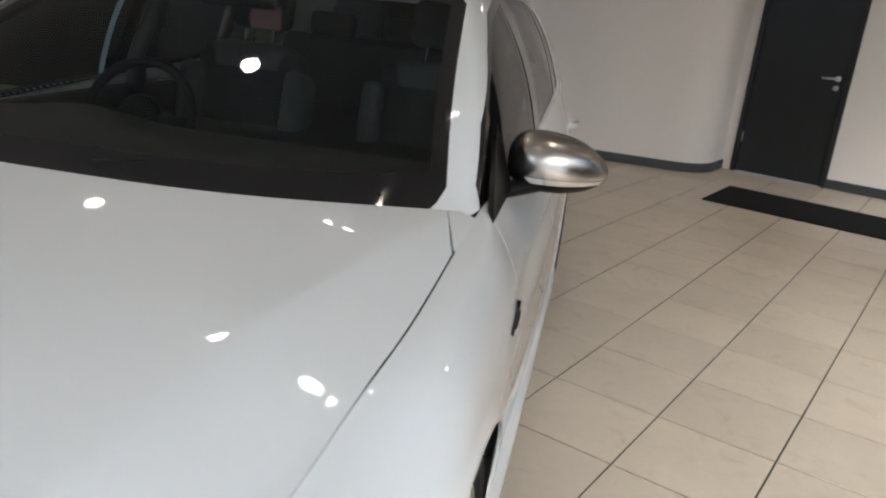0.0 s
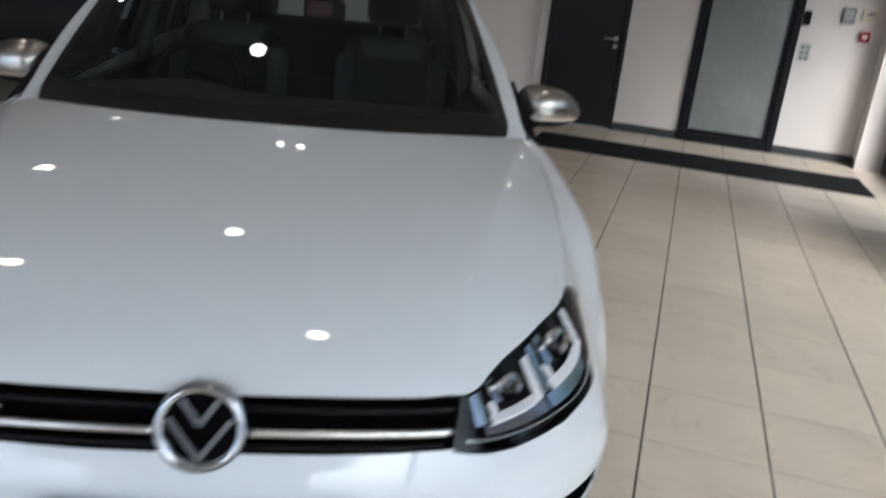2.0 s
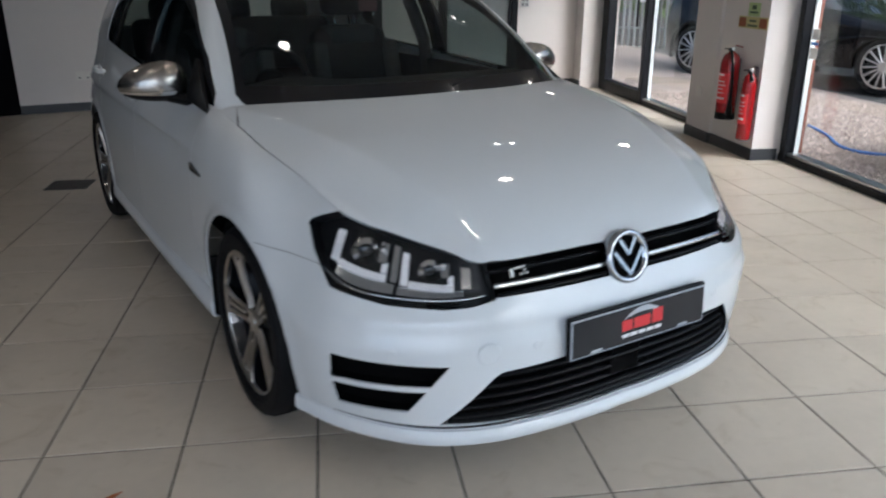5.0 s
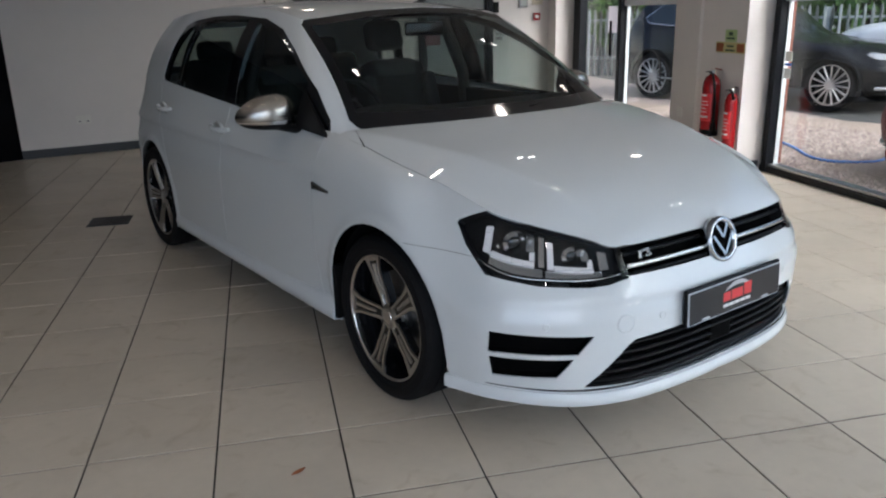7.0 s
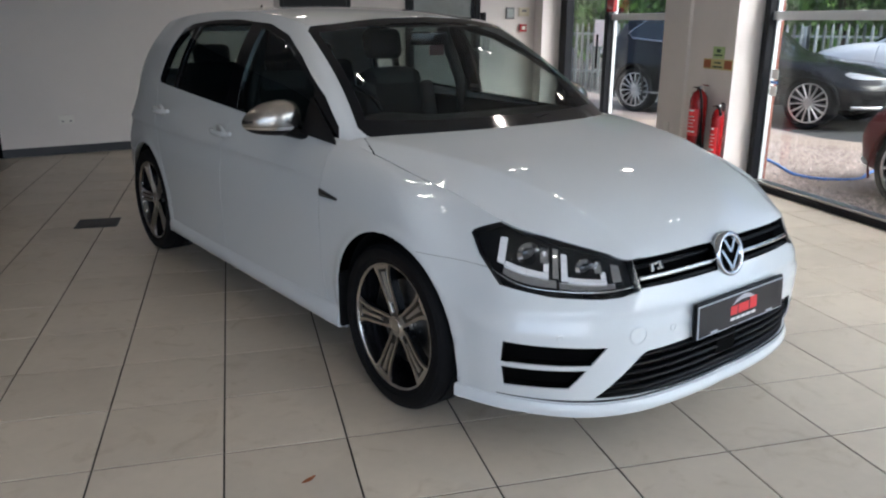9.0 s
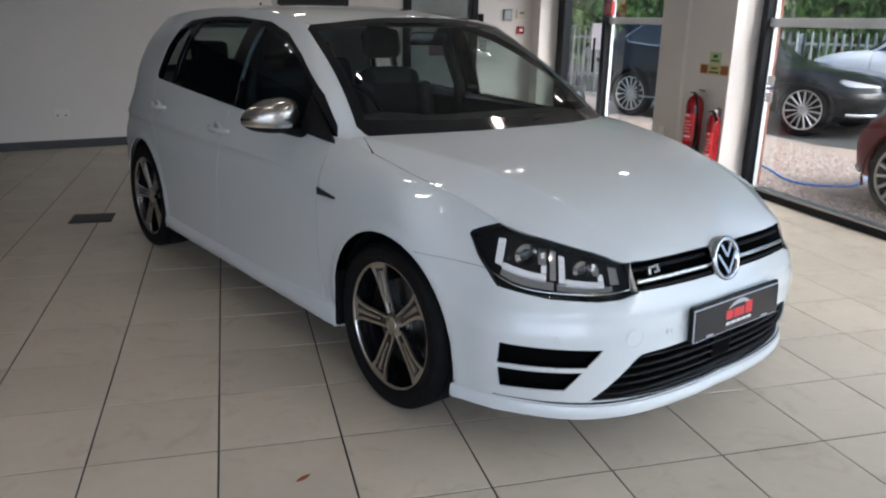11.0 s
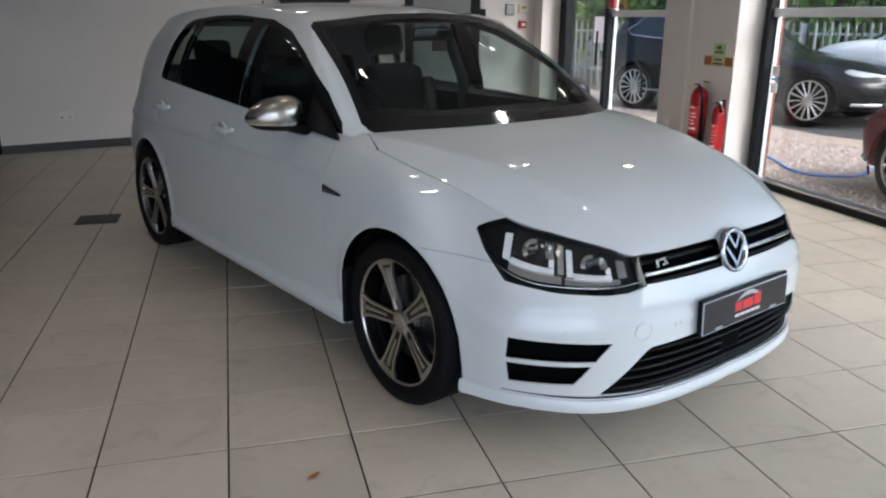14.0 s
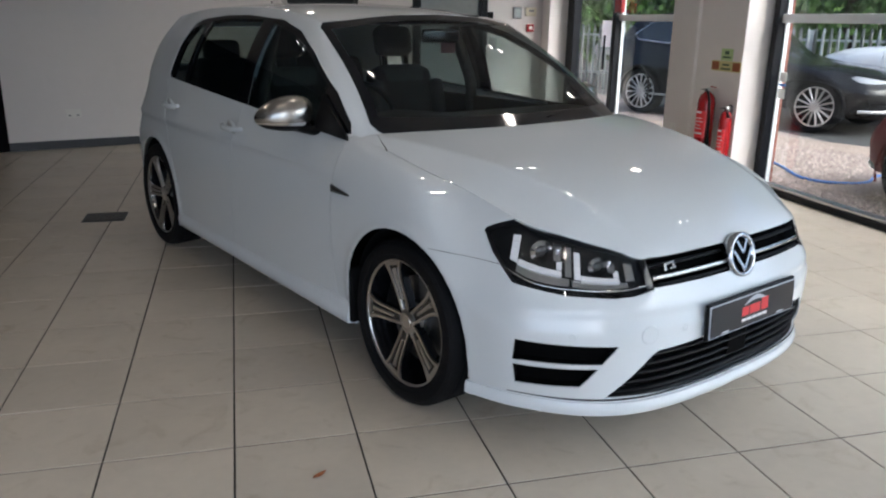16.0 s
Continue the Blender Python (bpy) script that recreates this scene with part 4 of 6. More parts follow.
def wheel(sg, ya):
    w = new("wheel"); w.parent = car
    w.matrix_basis = pose(sg * 0.772, ya, WHEEL_Z, 0, 0, 0 if sg > 0 else 180)
    tagged(w, "black tyre on a machined five-spoke alloy wheel")
    bm = bmesh.new()
    lathe(bm, [(0.232, -0.09), (0.245, -0.108), (0.285, -0.114), (0.305, -0.104), (0.3155, -0.085), (0.3165, -0.06), (0.310, -0.058), (0.310, -0.052), (0.317, -0.050), (0.317, -0.004), (0.310, -0.003), (0.310, 0.003), (0.317, 0.004), (0.317, 0.050), (0.310, 0.052), (0.310, 0.058), (0.3165, 0.06), (0.3155, 0.085), (0.306, 0.103), (0.296, 0.109), (0.294, 0.1115), (0.278, 0.113), (0.262, 0.112), (0.258, 0.108), (0.246, 0.106), (0.232, 0.095)], 72, "x", caps=False)
    part("tyre", bm, M["rubber"], w, smooth=30)
    bm = bmesh.new()
    lathe(bm, [(0.241, 0.088), (0.243, 0.098), (0.240, 0.102), (0.235, 0.101), (0.232, 0.094)], 72, "x", caps=False)
    part("rim_lip", bm, M["alloy"], w, smooth=True)
    bm = bmesh.new(); lathe(bm, [(0.233, 0.096), (0.224, 0.06), (0.214, 0.0), (0.218, -0.09), (0.236, -0.1)], 64, "x", caps=False)
    part("rim_barrel", bm, M["rim_black"], w, smooth=True)
    bm = bmesh.new(); lathe(bm, [(0.06, 0.0), (0.165, 0.0), (0.165, 0.024), (0.075, 0.024), (0.072, 0.04), (0.0, 0.04)], 48, "x")
    part("brake_disc", bm, M["disc"], w, smooth=30)
    part("brake_caliper", boxm(-0.005, 0.05, -0.07, 0.07, 0.09, 0.19, 0.02, 2), M["black"], w, m=pose(0, 0, 0, 70, 0, 0))
    back = bmesh.new(); lathe(back, [(0, -0.02), (0.212, -0.02), (0.212, -0.01), (0, -0.01)], 40, "x")
    part("dust_shield", back, M["void"], w)
    half = spline([0.03, 0.07, 0.13, 0.19, 0.232], [0.025, 0.026, 0.030, 0.037, 0.056])
    face = spline([0.03, 0.07, 0.13, 0.19, 0.232], [0.080, 0.082, 0.090, 0.096, 0.098])
    for k in range(5):
        bm = bmesh.new()
        rs = np.linspace(0.035, 0.231, 16)
        rows = []
        for r in rs:
            h, f = float(half(r)), float(face(r))
            rows.append([Vector((f - 0.045, -h * 0.7, r)), Vector((f - 0.010, -h, r)), Vector((f - 0.006, -h * 0.97, r)), Vector((f - 0.006, h * 0.97, r)), Vector((f - 0.010, h, r)), Vector((f - 0.045, h * 0.7, r))])
        sweep(bm, rows)
        for f in bm.faces:
            f.material_index = 1
        # machined fingers standing proud, with dark slots between
        def finger(t0a, t1a, t0b, t1b, r0, r1):
            n0 = len(bm.faces); rr = []
            for r in np.linspace(r0, r1, 12):
                q = (r - r0) / (r1 - r0); h, f = float(half(r)), float(face(r))
                a, b = (t0a + (t0b - t0a) * q) * h, (t1a + (t1b - t1a) * q) * h
                rr.append([Vector((f - 0.008, a, r)), Vector((f, a + 0.001, r)), Vector((f, b - 0.001, r)), Vector((f - 0.008, b, r))])
            sweep(bm, rr)
            bm.faces.ensure_lookup_table()
            for g in bm.faces[n0:]:
                g.material_index = 0
        finger(-1.0, -0.54, -1.0, -0.66, 0.040, 0.231)
        finger(0.54, 1.0, 0.66, 1.0, 0.040, 0.231)
        finger(-0.20, 0.20, -0.24, 0.24, 0.085, 0.205)
        finger(-0.62, 0.62, -0.62, 0.62, 0.217, 0.231)
        part("spoke", bm, [M["alloy"], M["rim_black"]], w, m=pose(0, 0, 0, 72 * k + SPOKE, 0, 0))
    bm = bmesh.new(); lathe(bm, [(0.052, 0.03), (0.050, 0.076), (0.036, 0.084), (0.031, 0.084), (0.030, 0.081), (0.027, 0.081), (0.025, 0.085), (0, 0.086)], 40, "x")
    part("hub", bm, M["alloy"], w, smooth=25)
    for k in range(5):
        a = radians(72 * k + 36 + SPOKE)
        bm = bmesh.new(); lathe(bm, [(0.010, 0.060), (0.010, 0.078), (0.006, 0.080), (0, 0.078)], 10, "x", (0, -0.048 * math.sin(a), 0.048 * math.cos(a)))
        part("wheel_bolt", bm, M["black"], w)
    if ya == 0.0:
        part("mud_flap", boxm(0.79, 0.884, 0.335, 0.362, 0.21, 0.44, 0.006, 2) if sg > 0 else boxm(-0.884, -0.79, 0.335, 0.362, 0.21, 0.44, 0.006, 2), M["liner"], car)
    ln = bmesh.new(); lathe(ln, [(0, 0.53), (0.362, 0.53), (0.364, 0.845)], 48, "x", caps=False)
    bmesh.ops.delete(ln, geom=[v for v in ln.verts if v.co.z < -0.13], context="VERTS")
    for v in ln.verts:
        v.co.x *= sg
    part("arch_liner", ln, M["liner"], car, smooth=40, m=pose(0, ya, WHEEL_Z))


SPOKE = 90.0


def door_mirror(sg):
    mr = new("door_mirror"); mr.parent = car
    mr.matrix_basis = pose(sg * 0.912, 0.795, 1.000, 0, 0, sg * -6)
    tagged(mr, "silver door mirror with a black base")

    def shell(z0, z1, grow=0.0):
        rows = []
        for t in np.linspace(0.0, 1, 15):
            zz = z0 + (z1 - z0) * t
            e = max(0.0, 1 - (abs(zz - 0.005) / 0.076) ** 2.2) ** 0.5
            row = []
            for k in range(32):
                a = 2 * math.pi * k / 32
                cx, cy = math.cos(a), math.sin(a)
                rx = 0.122 * e ** 0.45; ry = (0.085 if cy < 0 else 0.045) * e ** 0.8
                x = math.copysign(abs(cx) ** 0.8, cx) * rx; y = math.copysign(abs(cy) ** 0.9, cy) * ry
                tip = min(1.0, max(0.0, (x + 0.075) / 0.200))
                y *= 1 - 0.22 * tip ** 2
                zz2 = -0.026 + (zz + 0.026) * (1 - 0.55 * tip ** 2.6)
                row.append(((x + grow * cx) * sg, y + grow * cy + 0.045 * tip ** 2, zz2))
            rows.append(row)
        bm = bmesh.new(); vs = [[bm.verts.new(p) for p in r] for r in rows]
        for a, b in zip(vs, vs[1:]):
            for k in range(32):
                bm.faces.new((a[k], a[(k + 1) % 32], b[(k + 1) % 32], b[k]))
        bm.faces.new(vs[0][::-1]); bm.faces.new(vs[-1])
        bmesh.ops.recalc_face_normals(bm, faces=bm.faces[:])
        return bm
    part("mirror_cap", shell(-0.024, 0.0795), M["cap"], mr, "satin silver mirror cap", smooth=40)
    part("indicator", shell(-0.040, -0.025, 0.002), M["chrome"], mr, smooth=40)
    part("mirror_base", shell(-0.066, -0.041), M["black"], mr, smooth=40)
    arm = bmesh.new()
    frames = []
    for t in np.linspace(0, 1, 8):
        c = Vector((sg * (-0.125 + 0.10 * t), -0.055 + 0.04 * t, -0.075 + 0.03 * t)); ry, rz = 0.055 - 0.012 * t, 0.022
        frames.append([c + Vector((0, ry * math.cos(a), rz * math.sin(a))) for a in np.linspace(0, 2 * math.pi, 14, endpoint=False)])
    sweep(arm, frames)
    part("mirror_arm", arm, M["black"], mr, smooth=40)
    # triangle panel at the window's front corner
    tri = bmesh.new()
    q = [(0.806, 0.455, 0.926), (0.806, 0.74, 0.942), (0.752, 0.74, 1.090)]
    vs = [tri.verts.new((sg * x + sg * 0.010, y, z)) for x, y, z in q]
    tri.faces.new(vs)
    part("mirror_panel", thick(tri, 0.014, (0, 0.7, 0.9)), M["black"], car)


def car_sides():
    for sg in (-1, 1):
        frames = []
        for y in np.linspace(0.355, 2.275, 30):
            e = min(1, (y - 0.355) / 0.12, (2.275 - y) / 0.12); e = 0.55 + 0.45 * e ** 0.5
            x = 0.884
            frames.append([Vector((sg * (x + a * e), y, 0.243 + b)) for a, b in ((-0.10, 0.03), (-0.012, 0.045), (0.006, 0.034), (0.020, 0.006), (0.022, -0.016), (0.008, -0.040), (-0.10, -0.045))])
        part("side_skirt", sweep(bmesh.new(), frames), M["paint"], car, smooth=45)
        for y, z in ((1.47, 0.872), (2.32, 0.904)):
            hd = new("door_handle"); hd.parent = car
            hd.matrix_basis = pose(sg * 0.866, y, z, 0, sg * 12, 0)
            bm = bmesh.new()
            frames = []
            for t in np.linspace(-1, 1, 14):
                o = 0.030 * (1 - abs(t) ** 3.5); h = 0.015 * (1 - 0.35 * abs(t) ** 4)
                frames.append([Vector((sg * (o + 0.008 * math.cos(a) + 0.002), 0.11 * t, h * math.sin(a))) for a in np.linspace(0, 2 * math.pi, 12, endpoint=False)])
            part("grip", sweep(bm, frames), M["paint"], hd, smooth=50)
            bm = bmesh.new(); lathe(bm, [(0.0, -0.004), (0.028, -0.003), (0.036, 0.003)], 24, "x")
            for v in bm.verts:
                v.co.x *= sg; v.co.y *= 1.5
            part("recess", bm, M["paint"], hd, smooth=True)
        # wing badge
        p = [at_height(sg * u, 0.742) for u in np.linspace(0, 0.5, 800)]
        a = min(p, key=lambda q: abs(q.y - 0.33)); b = min(p, key=lambda q: abs(q.y - 0.468))
        bm = bmesh.new()
        fr = []
        for t in np.linspace(0, 1, 6):
            c = a.lerp(b, t) + Vector((sg * 0.003, 0, -0.002 + 0.006 * t)); h = 0.004 + 0.010 * t
            fr.append([c + Vector((sg * dx, 0, dz)) for dx, dz in ((-0.006, -h), (0.003, -h), (0.003, h), (-0.006, h))])
        sweep(bm, fr)
        part("wing_badge", bm, M["gloss_black"], car)
        bm = bmesh.new(); tube(bm, [a.lerp(b, t) + Vector((sg * 0.0075, 0, -0.004 + 0.006 * t)) for t in (0.2, 0.5, 0.9)], 0.0022, 6)
        part("wing_badge_line", bm, M["chrome"], car)
    # wiper arms
    for x0, x1, y0, y1 in ((-0.62, 0.02, 0.36, 0.215), (0.05, 0.60, 0.21, 0.33)):
        pts = []
        for t in np.linspace(0, 1, 14):
            x, y = x0 + (x1 - x0) * t, y0 + (y1 - y0) * t
            pts.append((x, y + 0.012, float(hood_z(x, min(y, 0.44))) + 0.010 + 0.012 * math.sin(math.pi * t)))
        part("wiper", tube(bmesh.new(), pts, 0.007, 6), M["black"], car, smooth=True)

def rounded(x, y, z, seg=3, bev=0.4):
    bm = bmesh.new(); box(bm, -x / 2, x / 2, -y / 2, y / 2, 0, z)
    bmesh.ops.bevel(bm, geom=bm.edges[:], offset=min(x, y, z) * bev, segments=seg, profile=0.5, affect="EDGES")
    return bm


def car_inside():
    part("cabin_floor", boxm(-0.68, 0.68, 0.5, 2.9, 0.80, 0.83), M["dash"], car)
    # dashboard
    frames = []
    for x in np.linspace(-0.70, 0.70, 30):
        by = 0.205 + 0.22 * abs(x / 0.74) ** 2.4
        hump = 0.030 * math.exp(-((x + 0.37) / 0.16) ** 2)
        frames.append([Vector((x, y, z)) for y, z in ((by + 0.02, 0.88), (by + 0.03, 0.955), (0.50, 0.968), (0.64, 0.975 + hump), (0.78, 0.965 + hump), (0.84, 0.93), (0.84, 0.80))])
    part("dashboard", sweep(bmesh.new(), frames), M["dash"], car, smooth=40)
    part("instrument_screen", boxm(-0.09, 0.09, 0.835, 0.85, 0.86, 0.95, 0.006, 2), M["gloss_black"], car)
    sw = new("steering_wheel"); sw.parent = car; sw.matrix_basis = pose(-0.37, 1.02, 0.93, 66, 0, 0)
    part("wheel_rim", tube(bmesh.new(), [(0.175 * math.cos(a), 0.175 * math.sin(a), 0) for a in np.linspace(0, 2 * math.pi, 40, endpoint=False)], 0.016, 8, True), M["black"], sw, smooth=True)
    bm = bmesh.new(); lathe(bm, [(0.07, -0.02), (0.075, 0.0), (0.06, 0.02), (0, 0.024)], 24)
    part("wheel_boss", bm, M["black"], sw, smooth=True)
    for a in (0, 180, 270):
        part("wheel_spoke", boxm(0.06, 0.17, -0.018, 0.018, -0.006, 0.006, 0.003), M["black"], sw, m=pose(0, 0, 0, 0, 0, a))
    for x in (-0.37, 0.37):
        st = new("seat"); st.parent = car; st.matrix_basis = pose(x, 1.45, 0.45)
        tagged(st, "grey and black fabric front seat")
        part("cushion", rounded(0.52, 0.50, 0.16), M["seat_dark"], st, smooth=40, m=pose(0, -0.02, 0.02))
        part("backrest", rounded(0.44, 0.13, 0.58), M["seat_dark"], st, smooth=40, m=pose(0, 0.22, 0.10, -16))
        for s in (-1, 1):
            part("bolster", rounded(0.085, 0.17, 0.50), M["seat"], st, smooth=40, m=pose(s * 0.215, 0.185, 0.10, -16, 0, 0))
        part("shoulder_panel", rounded(0.36, 0.145, 0.16), M["seat"], st, smooth=40, m=pose(0, 0.345, 0.52, -16))
        part("headrest", rounded(0.255, 0.10, 0.18, 3, 0.45), M["seat_dark"], st, smooth=40, m=pose(0, 0.415, 0.725, -12))
        for s in (-0.06, 0.06):
            part("headrest_post", tube(bmesh.new(), [(s, 0.395, 0.66), (s, 0.425, 0.76)], 0.006, 8), M["chrome"], st)
    bench = new("rear_seat"); bench.parent = car; bench.matrix_basis = pose(0, 2.35, 0.52)
    part("cushion", rounded(1.24, 0.48, 0.16), M["seat_dark"], bench, smooth=40, m=pose(0, -0.15, 0.04))
    part("backrest", rounded(1.24, 0.14, 0.52), M["seat_dark"], bench, smooth=40, m=pose(0, 0.18, 0.12, -18))
    for x in (-0.38, 0, 0.38):
        part("headrest", rounded(0.24, 0.09, 0.13, 3, 0.45), M["seat_dark"], bench, smooth=40, m=pose(x, 0.36, 0.60, -12))
    part("interior_mirror", rounded(0.22, 0.03, 0.065, 3, 0.4), M["gloss_black"], car, m=pose(0, 0.93, 1.285, 8), smooth=40)
    part("mirror_tag", boxm(-0.045, 0.045, 0.0, 0.003, 0, 0.06), M["dark_red"], car, "dark red tag hanging inside", m=pose(0.07, 0.95, 1.235))
    part("headlining", boxm(-0.53, 0.53, 1.12, 2.85, 1.366, 1.372), M["seat"], car)
    # inner pillar covers beside the glass
    for sg in (-1, 1):
        part("belt_pillar", tube(bmesh.new(), [(sg * 0.70, 1.50, 0.85), (sg * 0.68, 1.50, 1.05), (sg * 0.575, 1.55, 1.36)], 0.035, 8), M["dash"], car, smooth=True)
        part("door_card", boxm(0.68 * sg if sg > 0 else -0.72, 0.72 if sg > 0 else -0.68, 0.6, 2.5, 0.6, 0.955), M["dash"], car)


car_front()
for sg in (-1, 1):
    headlight(sg)
    door_mirror(sg)
    for ya in AXLES:
        wheel(sg, ya)
car_sides()
car_inside()


# ---- fittings of the room ----
M.update(
    # metal rails' bright reflection is put into this pale colour
    rail_grey=mat("rail_grey_with_sheen", (0.68, 0.71, 0.73), 0.45, var=0.08, scale=12),
    white_plastic=mat("white_plastic", (0.72, 0.70, 0.66), 0.4, var=0.05, scale=30),
    cream_plastic=mat("cream_plastic", (0.62, 0.57, 0.44), 0.45, var=0.05, scale=30),
    grey_plastic=mat("grey_plastic", (0.22, 0.22, 0.23), 0.45, var=0.1, scale=30),
    red_paint=mat("gloss_red_enamel", (0.27, 0.007, 0.009), 0.24, coat=0.4, var=0.1, scale=20),
    paper=mat("white_paper", (0.75, 0.74, 0.72), 0.7, var=0.05, scale=20),
    green_sign=mat("pale_green_sign", (0.42, 0.55, 0.25), 0.5, var=0.1, scale=20),
    yellow_sign=mat("photoluminescent_sign", (0.55, 0.50, 0.22), 0.5, var=0.1, scale=20),
    brown_sign=mat("brown_sign_print", (0.30, 0.09, 0.03), 0.5),
    dark_print=mat("dark_sign_print", (0.05, 0.09, 0.05), 0.6),
    lamp=glow_mat("downlight_diffuser", (1.0, 0.80, 0.58), 6.0),
    spot=glow_mat("spot_lens", (1.0, 0.88, 0.72), 7.0),
    leaf_dry=mat("dry_leaf", (0.30, 0.10, 0.03), 0.8, var=0.3, scale=80),
    plate_steel=mat("floor_box_lid", (0.055, 0.052, 0.048), 0.5, metal=0.4, var=0.3, scale=30, bump=0.3, bump_scale=200),
    gravel=mat("pinkish_gravel", (0.46, 0.37, 0.32), 0.9, color2=(0.13, 0.10, 0.09), scale=30, bump=1.0, bump_scale=70),
    stone=mat("gravel_stone", (0.46, 0.37, 0.32), 0.85, var=0.3, scale=40),
    paving=mat("concrete_strip", (0.36, 0.28, 0.22), 0.85, var=0.25, scale=4, bump=0.3, bump_scale=60),
    asphalt=mat("asphalt", (0.055, 0.054, 0.053), 0.85, var=0.3, scale=10, bump=0.6, bump_scale=120),
    hose=mat("blue_hose", (0.08, 0.22, 0.62), 0.45),
    galv=mat("galvanised_steel", (0.42, 0.46, 0.46), 0.55, metal=0.5, var=0.25, scale=12),
    bark=mat("bark", (0.09, 0.065, 0.05), 0.95, var=0.5, scale=10, bump=0.9, bump_scale=30),
    leaf=mat("green_leaf", (0.10, 0.19, 0.03), 0.6, color2=(0.04, 0.09, 0.015), scale=3),
    brick=mat("red_brick", (0.26, 0.09, 0.06), 0.85, var=0.3, scale=14, bump=0.4, bump_scale=90),
    suv_paint=mat("dark_grey_metallic_paint", (0.008, 0.0082, 0.009), 0.12, spec=0.28, var=0.1, scale=40),
    white_paint=mat("white_car_paint", (0.72, 0.73, 0.74), 0.3, coat=1.0),
    red_car_paint=mat("dark_red_car_paint", (0.11, 0.004, 0.006), 0.45, spec=0.2),
    lamp_grey=mat("far_lamp_glass", (0.30, 0.31, 0.33), 0.12, coat=0.6, var=0.5, scale=14),
    bright_alloy=mat("bright_alloy", (0.62, 0.62, 0.63), 0.3, metal=1.0),
    far_glass=mat("dark_car_glass", (0.008, 0.010, 0.010), 0.03, coat=0.5),
)


def vary_islands(m, lo, hi):
    """Each loose piece of a joined mesh gets its own lightness."""
    nt = m.node_tree; b = nt.nodes["Principled BSDF"]; src = b.inputs["Base Color"].links[0].from_socket
    geo = nt.nodes.new("ShaderNodeNewGeometry"); mr = nt.nodes.new("ShaderNodeMapRange"); hsv = nt.nodes.new("ShaderNodeHueSaturation")
    mr.inputs["To Min"].default_value, mr.inputs["To Max"].default_value = lo, hi
    nt.links.new(geo.outputs["Random Per Island"], mr.inputs["Value"]); nt.links.new(mr.outputs[0], hsv.inputs["Value"])
    nt.links.new(src, hsv.inputs["Color"]); nt.links.new(hsv.outputs["Color"], b.inputs["Base Color"])


vary_islands(M["stone"], 0.5, 1.4)
vary_islands(M["leaf"], 0.55, 1.6)


def thin_paper():
    """Paper on a pane, lit through from outside."""
    m = mat("thin_paper", (0.78, 0.76, 0.77), 0.7, var=0.05, scale=20); nt = m.node_tree
    out = nt.nodes["Material Output"]; tr = nt.nodes.new("ShaderNodeBsdfTranslucent"); mx = nt.nodes.new("ShaderNodeMixShader")
    tr.inputs[0].default_value = (0.75, 0.73, 0.76, 1); mx.inputs[0].default_value = 0.6
    nt.links.new(nt.nodes["Principled BSDF"].outputs[0], mx.inputs[1]); nt.links.new(tr.outputs[0], mx.inputs[2]); nt.links.new(mx.outputs[0], out.inputs[0])
    return m


M["thin_paper"] = thin_paper()


def doors():
    d = empty("door_1", pose(-0.21, BACK, 0), "closed charcoal door with a steel lever handle", "door", kind="structure")
    part("door_frame", boxm(-0.45, -0.40, -0.03, 0.12, 0, 2.12, 0.003), M["door"], d)
    part("door_frame", boxm(0.40, 0.45, -0.03, 0.12, 0, 2.12, 0.003), M["door"], d)
    part("door_frame", boxm(-0.40, 0.40, -0.03, 0.12, 2.05, 2.12, 0.003), M["door"], d)
    part("door_leaf", boxm(-0.397, 0.397, 0.0, 0.045, 0.008, 2.046, 0.003), M["door"], d)
    for z in (0.3, 1.8):
        part("hinge", boxm(-0.405, -0.39, -0.012, 0.002, z, z + 0.1, 0.003), M["silver"], d)
    h = new("door_handle"); h.parent = d; h.matrix_basis = pose(0.335, -0.002, 1.01)
    bm = bmesh.new(); lathe(bm, [(0.026, 0.0), (0.026, -0.008), (0.010, -0.010), (0.010, -0.05), (0, -0.05)], 20, "y")
    part("rose", bm, M["silver"], h, smooth=30)
    part("lever", tube(bmesh.new(), [(0, -0.045, 0), (-0.02, -0.052, 0), (-0.13, -0.05, -0.004)], 0.009, 8), M["silver"], h, smooth=True)
    bm = bmesh.new(); lathe(bm, [(0.024, 0.0), (0.024, -0.007), (0.012, -0.008), (0, -0.008)], 20, "y", (0, 0, -0.085))
    part("escutcheon", bm, M["silver"], h, smooth=30)
    g = empty("door_2", pose(1.475, BACK, 0), "frosted glass door in a dark metal frame", "door", kind="structure")
    for x0, x1, z0, z1 in ((-0.515, -0.44, 0, 2.3), (0.44, 0.515, 0, 2.3), (-0.44, 0.44, 0, 0.09), (-0.44, 0.44, 2.2, 2.3)):
        part("door_frame", boxm(x0, x1, -0.04, 0.1, z0, z1, 0.004), M["frame"], g)
    for x0, x1, z0, z1 in ((-0.438, -0.40, 0.092, 2.198), (0.40, 0.438, 0.092, 2.198), (-0.40, 0.40, 0.092, 0.14), (-0.40, 0.40, 2.15, 2.198)):
        part("sash", boxm(x0, x1, -0.02, 0.05, z0, z1, 0.004), M["frame"], g)
    part("pane", boxm(-0.40, 0.40, 0.01, 0.022, 0.14, 2.15), M["frosted"], g, "grey frosted glass")
    tagged(part("wall_behind_door", boxm(0.9, 2.05, BACK + 0.12, BACK + 0.2, 0, 2.3), M["wall"]), "plain wall behind the door", "wall", kind="structure")
    tagged(part("door_mat", boxm(-0.40, 2.73, 5.735, 6.54, 0.0, 0.012, 0.004, 2), M["mat_"]), "long black ribbed entrance mat on the tiles", "mat")


